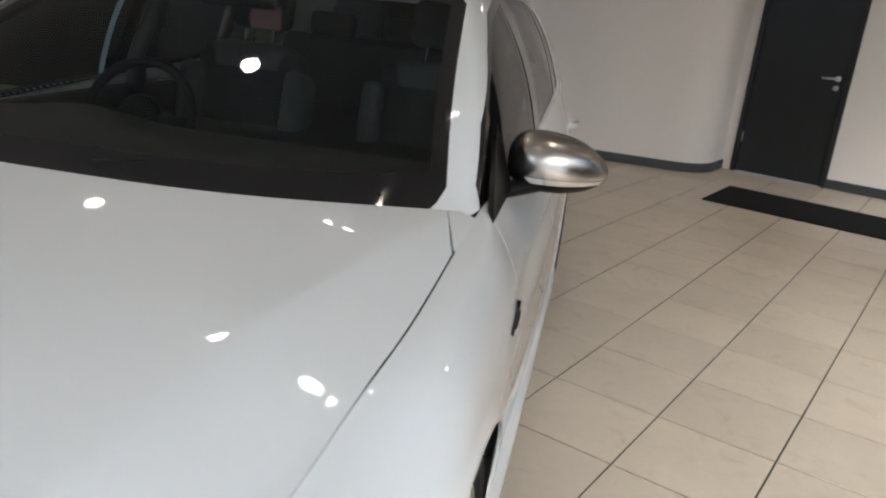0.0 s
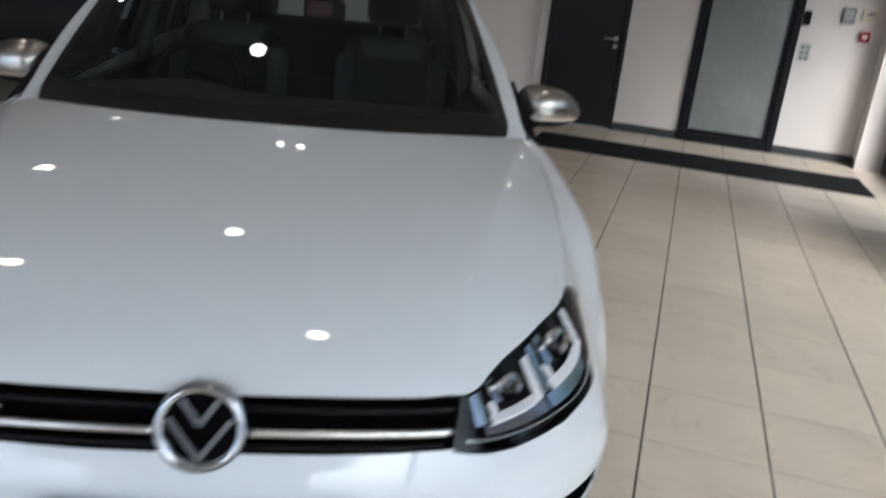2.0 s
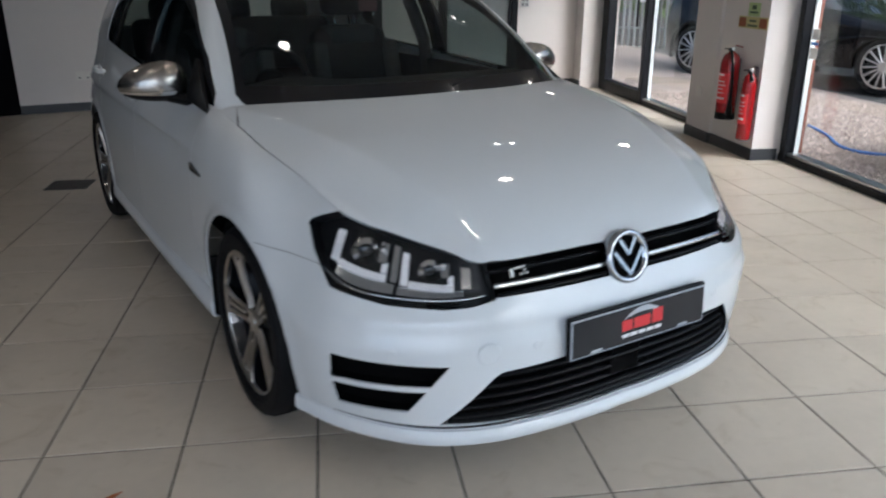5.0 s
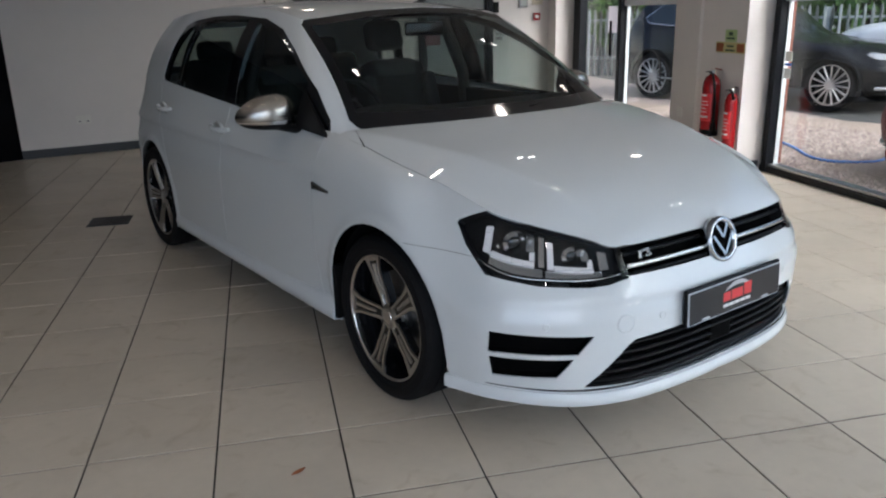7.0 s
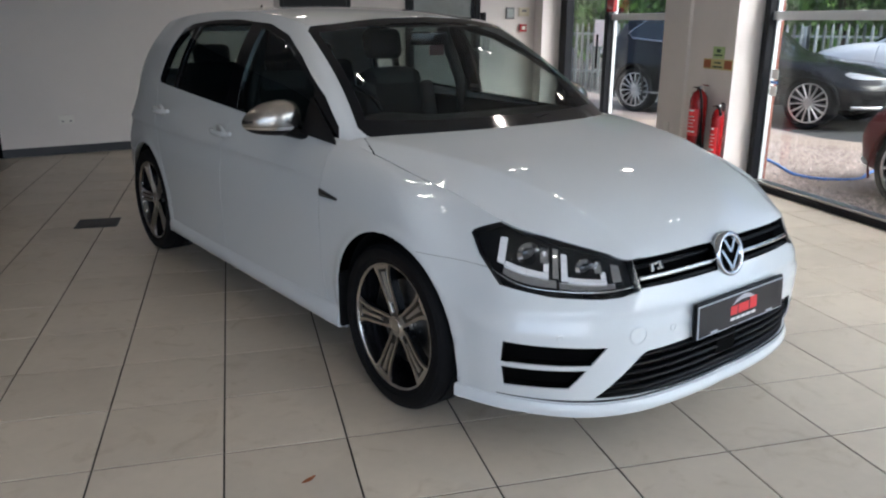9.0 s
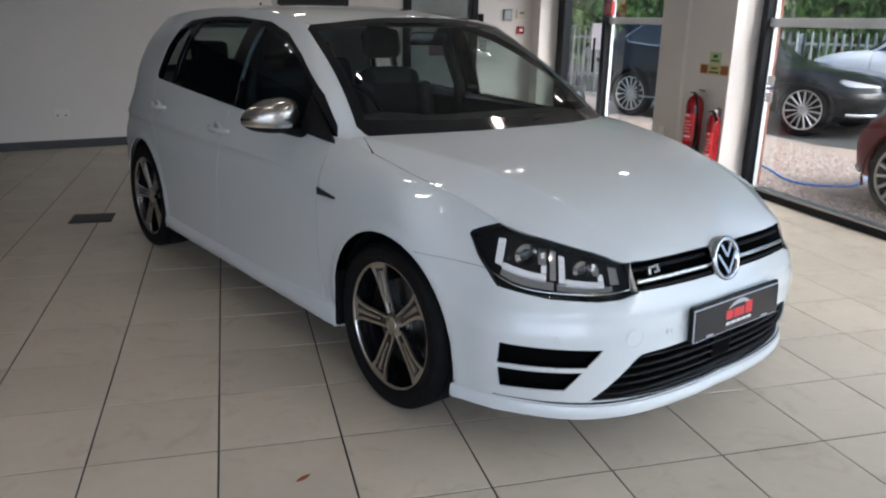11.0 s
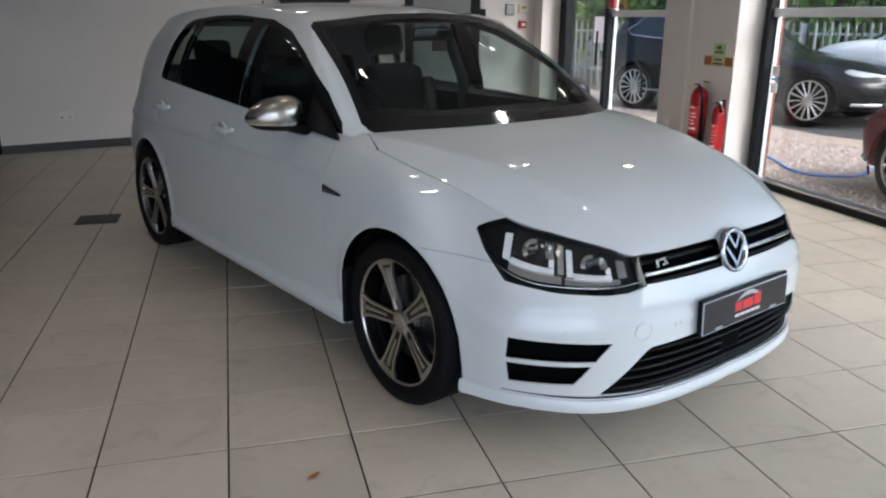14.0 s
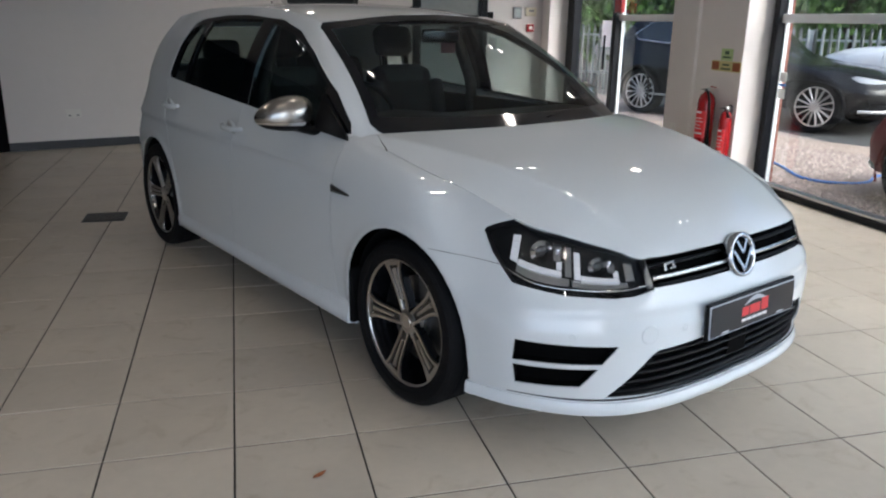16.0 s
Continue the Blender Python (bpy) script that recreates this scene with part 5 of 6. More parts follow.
def wall_bits():
    def on_back(name, x, z, w, h, dep, material, label, cat):
        return tagged(part(name, boxm(x - w / 2, x + w / 2, BACK - dep, BACK, z - h / 2, z + h / 2, min(w, h, dep) * 0.18, 2), M[material]), label, cat)
    a = empty("fire_alarm_button", pose(2.61, BACK, 1.31), "small red break-glass fire alarm box on the wall", "fire alarm")
    part("alarm_body", boxm(-0.05, 0.05, -0.05, 0, -0.05, 0.05, 0.006, 2), M["red_paint"], a)
    part("alarm_window", boxm(-0.025, 0.025, -0.053, -0.05, -0.02, 0.02, 0.001), M["paper"], a)
    a = empty("alarm_keypad", pose(2.42, BACK, 1.51), "grey plastic alarm keypad on the wall", "keypad")
    part("keypad_body", boxm(-0.06, 0.06, -0.035, 0, -0.08, 0.07, 0.006, 2), M["grey_plastic"], a)
    part("keypad_face", boxm(-0.045, 0.045, -0.038, -0.035, -0.06, 0.05, 0.001), M["galv"], a)
    a = empty("thermostat", pose(2.62, BACK, 1.52), "cream plastic controller with a small display", "controller")
    part("controller_body", boxm(-0.075, 0.075, -0.03, 0, -0.055, 0.055, 0.006, 2), M["cream_plastic"], a)
    part("display", boxm(-0.035, 0.035, -0.032, -0.03, 0.0, 0.03, 0.001), M["grey_plastic"], a)
    a = empty("intercom", pose(2.035, BACK, 1.44), "small black wall intercom beside the glass door", "intercom")
    part("intercom_body", boxm(-0.035, 0.035, -0.045, 0, -0.07, 0.07, 0.008, 2), M["black"], a)
    a = empty("light_switch", pose(2.085, BACK, 1.10), "grey metal light switch plate with three rows", "switch")
    part("switch_plate", boxm(-0.055, 0.055, -0.012, 0, -0.09, 0.09, 0.004, 2), M["silver"], a)
    for k in range(3):
        for s in (-0.024, 0.024):
            part("rocker", boxm(s - 0.016, s + 0.016, -0.017, -0.012, -0.062 + 0.055 * k - 0.016, -0.062 + 0.055 * k + 0.016, 0.002), M["grey_plastic"], a)
    # on the angled wall
    p0, p1 = Vector((-3.655, 5.93, 0)), Vector((-1.05, 6.73, 0)); d = (p1 - p0).normalized(); ang = math.degrees(math.atan2(d.y, d.x))
    for x, z, nm in ((0.64, 0.37, "socket"),):
        c = p0 + d * x
        a = empty("wall_socket", Matrix.Translation((c.x, c.y, z)) @ pose(0, 0, 0, 0, 0, ang), "white double wall socket", "socket")
        part("socket_plate", boxm(-0.075, 0.075, -0.012, 0, -0.045, 0.045, 0.004, 2), M["white_plastic"], a)
        for s in (-0.04, 0.04):
            part("socket_switch", boxm(s - 0.008, s + 0.008, -0.016, -0.012, 0.012, 0.030, 0.001), M["white_plastic"], a)
            part("pin_hole", boxm(s - 0.012, s + 0.012, -0.0125, -0.012, -0.028, -0.012), M["grey_plastic"], a)
    # floor box lid and a dry leaf
    f = empty("floor_box", pose(-2.30, 2.84, 0.0), "dark metal floor socket lid set in the tiles", "floor box")
    part("lid_frame", boxm(-0.14, 0.14, -0.125, 0.125, 0.0, 0.006, 0.002), M["skirting"], f)
    part("lid", boxm(-0.128, 0.128, -0.113, 0.113, 0.006, 0.009, 0.001), M["plate_steel"], f)
    bm = bmesh.new()
    rows = [[(0.028 * t, 0.009 * math.sin(math.pi * (t + 1) / 2) * w, 0.003 + 0.004 * w * w + 0.003 * t * t) for w in (-1, -0.5, 0, 0.5, 1)] for t in np.linspace(-1, 1, 9)]
    tagged(part("dry_leaf", thick(grid_bm(rows), 0.0008, (0, 0, -1)), M["leaf_dry"], m=pose(-1.16, -0.78, 0, 0, 0, 35)), "small curled brown dry leaf on the tiles", "leaf")


def extinguisher(m, r, h, label, hose=True):
    e = empty("fire_extinguisher", m, label, "fire extinguisher", group="extinguishers on the pillar")
    bm = bmesh.new(); lathe(bm, [(0, 0.0), (r * 0.9, 0.0), (r, 0.012), (r, 0.05), (r * 1.0, h * 0.72), (r * 0.93, h * 0.78), (r * 0.72, h * 0.85), (r * 0.36, h * 0.885), (r * 0.3, h * 0.9), (0, h * 0.9)], 32)
    part("cylinder", bm, M["red_paint"], e, smooth=40)
    bm = bmesh.new(); lathe(bm, [(r * 1.015, 0.0), (r * 1.02, 0.055), (r * 1.0, 0.057)], 32, caps=False)
    if hose:
        part("base_ring", bm, M["black"], e, smooth=40)
    else:
        bm.free()
    bm = bmesh.new(); lathe(bm, [(0.02, h * 0.89), (0.022, h * 0.93), (0.016, h * 0.95), (0, h * 0.95)], 16)
    part("valve", bm, M["silver"], e, smooth=40)
    part("lever", boxm(-0.012, 0.012, -0.085, 0.02, h * 0.95, h * 0.965, 0.003), M["red_paint" if hose else "black"], e, m=pose(0, 0, 0, -12))
    part("carry_handle", boxm(-0.012, 0.012, -0.075, 0.02, h * 0.925, h * 0.937, 0.003), M["black"], e)
    bm = bmesh.new()
    rows = [[(r * 1.006 * math.sin(a), -r * 1.006 * math.cos(a), z) for a in np.linspace(-0.85, 0.85, 12)] for z in np.linspace(h * 0.22, h * 0.62, 4)]
    part("label", outward(grid_bm(rows), (0, 0, h * 0.4)), M["red"], e, "printed label", smooth=True)
    for k, z in enumerate((0.58, 0.50, 0.45, 0.40, 0.35, 0.27)):
        rows = [[(r * 1.012 * math.sin(a), -r * 1.012 * math.cos(a), zz) for a in np.linspace(-0.6, 0.3 + 0.12 * (k % 3), 8)] for zz in (h * z, h * (z + (0.028 if k in (0, 5) else 0.012)))]
        part("print_bar", outward(grid_bm(rows), (0, 0, h * 0.4)), M["white_print"], e, smooth=True)
    if hose:
        part("hose", tube(bmesh.new(), [(0, -0.03, h * 0.92), (0.05, -0.05, h * 0.90), (r * 1.1, -0.06, h * 0.75), (r * 1.25, -0.055, h * 0.5), (r * 1.2, -0.05, h * 0.3), (r * 1.2, -0.05, h * 0.08)], [0.011, 0.011, 0.011, 0.011, 0.014, 0.03], 8), M["black"], e, smooth=True)
    else:
        part("horn", tube(bmesh.new(), [(0, -0.03, h * 0.93), (0.05, -0.05, h * 0.90), (0.075, -0.055, h * 0.80)], [0.010, 0.012, 0.016], 8), M["black"], e, smooth=True)
    part("bracket", boxm(-0.02, 0.02, r, r + 0.012, h * 0.5, h * 0.8, 0.002), M["black"], e)
    return e


def pillar_and_glazing():
    bm = bmesh.new(); prism(bm, [(2.82, 2.92), (RIGHT + 0.08, 2.92), (RIGHT + 0.08, 4.06), (2.80, 4.06), (2.80, 3.62), (2.82, 3.60)], 0, TOP)
    tagged(part("pillar", bm, M["wall"]), "white painted pillar with dark skirting", "pillar", kind="structure")
    bm = bmesh.new(); prism(bm, [(2.806, 2.906), (3.03, 2.906), (3.03, 2.92), (2.82, 2.92), (2.82, 3.60), (2.80, 3.62), (2.80, 4.06), (2.786, 4.06), (2.786, 3.615), (2.806, 3.595)], 0, 0.09)
    tagged(part("baseboard", bm, M["skirting"]), "dark grey skirting board", "skirting", kind="structure")
    tagged(part("pillar_corner", boxm(2.79, RIGHT + 0.2, 7.18, BACK, 0, TOP), M["wall"]), "white boxed-in corner pillar", "pillar", kind="structure")
    tagged(part("baseboard", boxm(2.778, 2.79, 7.18, BACK - 0.014, 0, 0.09), M["skirting"]), "dark grey skirting board", "skirting", kind="structure")
    # front window, from the pillar past the camera
    def window(name, y0, y1, mull, label):
        w = empty(name, pose(RIGHT, 0, 0), label, "window", kind="structure")
        part("window_frame", boxm(0.0, 0.10, y0, y1, 0.0, 0.055, 0.004), M["frame"], w)
        part("window_sill", boxm(0.012, 0.11, y0, y1, 0.055, 0.075, 0.003), M["silver"], w)
        part("window_frame", boxm(0.0, 0.10, y0, y1, TOP - 0.06, TOP, 0.004), M["frame"], w)
        part("transom", boxm(0.03, 0.09, y0, y1, 1.418, 1.488, 0.004), M["rail_grey"], w)
        for k, y in enumerate(mull):
            part("mullion", boxm(-0.01, 0.10, y - 0.035, y + 0.035, 0.0, TOP, 0.004), M["frame"], w)
            part("mullion_cover", boxm(0.06, 0.10, y - 0.052, y - 0.037, 0.0, TOP, 0.003), M["rail_grey"], w)
        ys = sorted([y0] + list(mull) + [y1])
        for a, b in zip(ys, ys[1:]):
            if b - a > 0.2:
                for z0, z1 in ((0.075, 1.418), (1.488, TOP - 0.06)):
                    g = part("pane", boxm(0.055, 0.065, a + 0.02, b - 0.02, z0, z1), M["glass"], w); g.visible_shadow = False
        return w
    window("window_1", -6.0, 2.92, (2.85, -0.2, -3.2), "large shop window with dark metal frame and bright rails")
    for z0, z1, mt in ((0.944, 1.02, "paper"), (0.907, 0.925, "hose"), (0.805, 0.884, "paper")):
        tagged(part("window_notice", boxm(RIGHT + 0.050, RIGHT + 0.053, 2.695, 2.775, z0, z1), M[mt]), "small printed notice stuck on the shop window" if mt == "paper" else "narrow blue strip stuck on the shop window", "notice", group="notices on the window")
    window("window_2", 4.06, 5.74, (), "tall fixed shop window beside the entrance door")
    d = empty("door_3", pose(RIGHT, 0, 0), "glazed entrance door with black metal frame", "door", kind="structure")
    for y0, y1, z0, z1 in ((5.74, 5.83, 0, TOP), (6.95, 7.16, 0, TOP), (5.83, 6.95, 0, 0.14), (5.83, 6.95, 2.15, 2.3)):
        part("door_frame", boxm(-0.01, 0.10, y0, y1, z0, z1, 0.004), M["frame"], d)
    part("mullion_cover", boxm(0.06, 0.10, 5.715, 5.737, 0, TOP, 0.003), M["rail_grey"], d)
    g = part("pane", boxm(0.045, 0.055, 5.83, 6.95, 0.14, 2.15), M["glass"], d); g.visible_shadow = False
    part("pull_handle", tube(bmesh.new(), [(-0.06, 5.90, 0.85), (-0.06, 5.90, 1.25)], 0.014, 10), M["black"], d, smooth=True)
    part("notice", boxm(0.036, 0.0375, 5.93, 6.18, 1.11, 1.42), M["thin_paper"], d, "white paper notice on the glass")
    rc = empty("break_glass_box", pose(RIGHT - 0.012, 5.65, 1.56), "small red box on the window frame", "alarm")
    part("alarm_body", boxm(-0.03, 0.02, -0.085, 0.085, -0.05, 0.11, 0.005, 2), M["red_paint"], rc)
    # reddish brick reveal outside the mullions
    for k, y0 in enumerate((2.925, 7.17)):
        tagged(part("brick_pier", boxm(RIGHT + 0.102, RIGHT + 0.125, y0 - 0.125, y0 + 0.3, -0.03, TOP), M["brick"]), "red brick reveal outside the window frame", "pier", kind="structure")
    # extinguishers, sign, and small switch on the pillar
    extinguisher(pose(2.72, 3.225, 0.285, 0, 0, -75), 0.078, 0.60, "red foam fire extinguisher hung on the pillar")
    extinguisher(pose(2.755, 2.965, 0.165, 0, 0, -75), 0.055, 0.58, "slim red fire extinguisher hung low on the pillar", hose=False)
    s = empty("fire_sign", pose(2.818, 3.14, 1.045), "small green and yellow fire point sign on the pillar", "sign")
    part("sign_panel", boxm(-0.004, 0, -0.215, 0.215, -0.045, 0.045, 0.001), M["yellow_sign"], s)
    part("sign_top", boxm(-0.004, 0, -0.085, 0.085, 0.048, 0.15, 0.001), M["green_sign"], s)
    for y0, y1 in ((-0.205, -0.10), (0.10, 0.205)):
        part("sign_print", boxm(-0.006, -0.004, y0, y1, -0.035, 0.035), M["brown_sign"], s)
    for y0, y1, z0, z1 in ((-0.06, 0.06, 0.07, 0.085), (-0.03, 0.03, 0.10, 0.13), (-0.07, 0.07, -0.03, -0.015), (-0.05, 0.05, 0.005, 0.02)):
        part("sign_print", boxm(-0.006, -0.004, y0, y1, z0, z1), M["dark_print"], s)
    a = empty("pillar_switch", pose(2.818, 2.975, 0.68), "small grey switch on the pillar", "switch")
    part("switch_body", boxm(-0.012, 0, -0.018, 0.018, -0.04, 0.04, 0.003), M["grey_plastic"], a)
    a = empty("wall_socket", pose(2.798, 3.86, 0.42), "white single socket low on the pillar", "socket")
    part("socket_plate", boxm(-0.012, 0, -0.045, 0.045, -0.045, 0.045, 0.004, 2), M["white_plastic"], a)


def ceiling_lights():
    big = [(-0.75, 0.85), (0.88, 0.95), (-2.38, 1.35), (0.44, -0.48), (-1.35, -0.35), (-0.75, -2.6), (0.95, -2.4), (-2.4, -2.2), (-0.75, 4.3), (0.9, 4.4), (0.9, 6.3), (-0.9, 5.9), (2.3, 5.6), (2.2, 2.4)]
    first = None
    for i, (x, y) in enumerate(big):
        if first is None:
            first = empty("downlight", pose(x, y, TOP), "round recessed warm downlight in the ceiling", "ceiling light", group="downlights")
            bm = bmesh.new(); lathe(bm, [(0.056, -0.002), (0.060, -0.010), (0.080, -0.006), (0.082, 0.0)], 32, caps=False)
            part("trim_ring", bm, M["white_plastic"], first, smooth=True)
            bm = bmesh.new(); lathe(bm, [(0, -0.004), (0.058, -0.004)], 32, caps=False)
            part("diffuser", bm, M["lamp"], first)
        else:
            copy_thing(first, pose(x, y, TOP))
        ob = new("downlight_lamp", bpy.data.lights.new("downlight_lamp", "AREA"))
        ob.data.shape, ob.data.size, ob.data.energy, ob.data.color = "DISK", 0.11, LAMP_W, (1.0, 0.80, 0.60)
        ob.data.spread = radians(150)
        ob.matrix_world = look((x, y, TOP - 0.012), (x, y, 0))
    twin = None
    for x, y, a in ((0.95, 2.15, 20), (-1.2, 2.35, 20), (-1.9, -0.9, 60), (2.2, 0.2, 10), (-2.9, 2.7, 30)):
        if twin is None:
            twin = empty("twin_spot", pose(x, y, TOP, 0, 0, a), "twin white ceiling spotlight", "ceiling light", group="twin spots")
            part("spot_base", boxm(-0.11, 0.11, -0.03, 0.03, -0.03, 0, 0.004), M["white_plastic"], twin)
            for s in (-0.07, 0.07):
                bm = bmesh.new(); lathe(bm, [(0.034, -0.11), (0.036, -0.10), (0.030, -0.03)], 20, centre=(s, 0, 0))
                part("spot_can", bm, M["white_plastic"], twin, smooth=40)
                bm = bmesh.new(); lathe(bm, [(0, -0.113), (0.028, -0.112)], 20, centre=(s, 0, 0), caps=False)
                part("spot_lens", bm, M["spot"], twin)
        else:
            copy_thing(twin, pose(x, y, TOP, 0, 0, a))


doors()
wall_bits()
pillar_and_glazing()
ceiling_lights()


# ---- outside ----
GROUND = -0.03


def outside():
    tagged(part("ground", boxm(-80, 120, -80, 120, GROUND - 0.3, GROUND - 0.012), M["asphalt"]), "dark asphalt yard reaching far off", "ground", kind="structure")
    tagged(part("gravel_bed", boxm(3.42, 6.0, -6, 20, GROUND - 0.012, GROUND), M["gravel"], m=pose(0, 0, 0)), "pinkish gravel bed beside the building", "gravel", kind="stuff")
    tagged(part("pavement", boxm(3.36, 3.42, -6, 20, GROUND - 0.02, GROUND + 0.012), M["paving"]), "narrow concrete edge along the building", "edging", kind="structure")
    d = Vector((-1.27, 2.57, 0)).normalized(); a = math.degrees(math.atan2(d.y, d.x))
    tagged(part("paving_strip", boxm(-10, 12, -0.35, 0.35, GROUND - 0.012, GROUND + 0.004, 0.003), M["paving"], m=pose(5.55, 5.45, 0.0, 0, 0, a)), "sandy concrete strip between gravel and yard", "paving", kind="structure")
    tagged(part("drain_slab", boxm(-0.9, 0.9, -0.5, 0.5, GROUND - 0.02, GROUND + 0.006, 0.004), M["paving"], m=pose(4.75, 2.75, 0, 0, 0, 20)), "flat concrete slab in the gravel", "slab", kind="structure")
    # loose stones
    rng = np.random.default_rng(5)
    verts, faces = [], []
    for k in range(12000):
        x, y = 3.45 + rng.random() * 2.3, 0.6 + rng.random() * 6.5
        r = 0.009 + 0.014 * rng.random() ** 2; q = 0.7 + 0.5 * rng.random(6); n = len(verts)
        verts += [(x + r * q[i] * math.cos(t), y + r * q[-1 - i] * math.sin(t), GROUND) for i, t in enumerate((0, 1.3, 2.5, 3.8, 5.0))] + [(x, y, GROUND + r * (0.5 + 0.4 * q[2]))]
        faces += [(n + i, n + (i + 1) % 5, n + 5) for i in range(5)]
    me = bpy.data.meshes.new("loose_gravel"); me.from_pydata(verts, [], faces); me.materials.append(M["stone"])
    tagged(new("loose_gravel", me), "loose pinkish gravel stones", "gravel", kind="stuff")
    fx = spline([0, 1, 2, 3, 4, 5, 6], [4.25, 4.12, 3.93, 4.05, 4.40, 4.75, 5.3]); fy = spline([0, 1, 2, 3, 4, 5, 6], [4.35, 3.85, 3.35, 3.05, 3.0, 3.25, 3.3])
    tagged(part("garden_hose", tube(bmesh.new(), [(float(fx(t)), float(fy(t)), GROUND + 0.014) for t in np.linspace(0, 6, 60)], 0.013, 8), M["hose"], smooth=True), "blue garden hose lying on the gravel", "hose")
    # palisade fence
    p0, p1 = Vector((1.7, 18.0, 0)), Vector((17.7, 2.0, 0)); L = (p1 - p0).length; u = (p1 - p0) / L; ang = math.degrees(math.atan2(u.y, u.x))
    fence = empty("palisade_fence", Matrix.Translation(p0 + Vector((0, 0, GROUND))) @ pose(0, 0, 0, 0, 0, ang), "galvanised steel palisade fence behind the parked cars", "fence")
    bm = bmesh.new()
    sec = [(-0.030, 0.012), (-0.012, -0.010), (0.012, -0.010), (0.030, 0.012)]
    lo = [bm.verts.new((x, y, 0)) for x, y in sec]; hi = [bm.verts.new((x, y, 1.28)) for x, y in sec]
    tip = [bm.verts.new((-0.022, 0.0, 1.36)), bm.verts.new((0, -0.01, 1.42)), bm.verts.new((0.022, 0.0, 1.36))]
    for k in range(3):
        bm.faces.new((lo[k], lo[k + 1], hi[k + 1], hi[k]))
    bm.faces.new((hi[0], hi[1], tip[0])); bm.faces.new((hi[1], hi[2], tip[1], tip[0])) ; bm.faces.new((hi[2], tip[2], tip[1])); bm.faces.new((hi[2], hi[3], tip[2]))
    bmesh.ops.solidify(bm, geom=bm.faces[:], thickness=0.003)
    pale = part("pale", bm, M["galv"], fence, m=pose(0, 0, 0))
    n = int(L / 0.135)
    for k in range(1, n):
        o = bpy.data.objects.new("pale", pale.data); scene.collection.objects.link(o); o.parent = fence; o.matrix_basis = pose(0.135 * k, 0, 0, 0, 0, rng.normal(0, 1.5))
    for z in (0.35, 1.15):
        part("rail", boxm(0, L, 0.014, 0.05, z, z + 0.045), M["galv"], fence)
    for k in range(0, int(L / 2.75) + 1):
        part("post", boxm(2.75 * k - 0.05, 2.75 * k + 0.05, 0.052, 0.11, 0, 1.36), M["galv"], fence)
    # trees and hedge behind the fence
    nrm = Vector((u.y, -u.x, 0)); nrm = nrm if nrm.dot(Vector((1, 1, 0))) > 0 else -nrm
    for k in range(9):
        c = p0 + u * (1.0 + 2.6 * k) + nrm * (2.2 + 1.6 * rng.random())
        h = 8.5 + 3.0 * rng.random()
        tree = empty("tree", Matrix.Translation((c.x, c.y, GROUND)), "leafy green tree behind the fence", "tree", group="trees behind the fence")
        bm = bmesh.new(); tube(bm, [(0, 0, -0.1), (0.05, 0.02, 1.2), (-0.04, 0.06, 2.6), (0.05, 0, h * 0.8)], [0.17, 0.14, 0.10, 0.03], 10)
        for j in range(9):
            a = rng.random() * 6.28; z0 = 1.2 + 0.75 * j
            tube(bm, [(0, 0, z0), (0.5 * math.cos(a), 0.5 * math.sin(a), z0 + 0.4), (1.2 * math.cos(a), 1.2 * math.sin(a), z0 + 0.7)], [0.06, 0.04, 0.015], 6)
        part("trunk", bm, M["bark"], tree, smooth=True)
        verts, faces = [], []
        for j in range(5200):
            a = rng.random() * 6.28; rr = 1.9 * rng.random() ** 0.5; z = 1.0 + (h - 0.6) * rng.random()
            rr *= 0.55 + 0.45 * math.sin(min(1.0, (z - 0.5) / h) * 3.0) + 0.25 * math.sin(3 * a + 2 * z)
            p = Vector((rr * math.cos(a), rr * math.sin(a), z)); s = 0.06 + 0.09 * rng.random()
            e = Euler((rng.random() * 3, rng.random() * 3, rng.random() * 6)).to_matrix()
            i = len(verts)
            verts += [p + e @ Vector(q) * s for q in ((-1, 0, 0), (0, -0.55, 0.1), (1, 0, 0), (0, 0.55, 0.1))]; faces.append((i, i + 1, i + 2, i + 3))
        me = bpy.data.meshes.new("crown"); me.from_pydata([tuple(v) for v in verts], [], faces); me.materials.append(M["leaf"])
        o = new("crown", me); o.parent = tree
    far = p0 + u * (L / 2) + nrm * 14
    m = Matrix.Translation((far.x, far.y, GROUND)) @ pose(0, 0, 0, 0, 0, ang)
    verts, faces = [], []
    for j in range(9000):
        p = Vector(((rng.random() - 0.5) * 60, (rng.random() - 0.5) * 5, 7.5 * rng.random() ** 0.9)); s = 0.25 + 0.3 * rng.random()
        e = Euler((rng.random() * 3, rng.random() * 3, rng.random() * 6)).to_matrix(); i = len(verts)
        verts += [p + e @ Vector(q) * s for q in ((-1, 0, 0), (0, -0.6, 0.15), (1, 0, 0), (0, 0.6, 0.15))]; faces.append((i, i + 1, i + 2, i + 3))
    me = bpy.data.meshes.new("far_woods"); me.from_pydata([tuple(v) for v in verts], [], faces); me.materials.append(M["leaf"])
    o = new("far_woods", me); o.matrix_basis = m; tagged(o, "dense green woodland far behind the fence", "woods", kind="stuff")


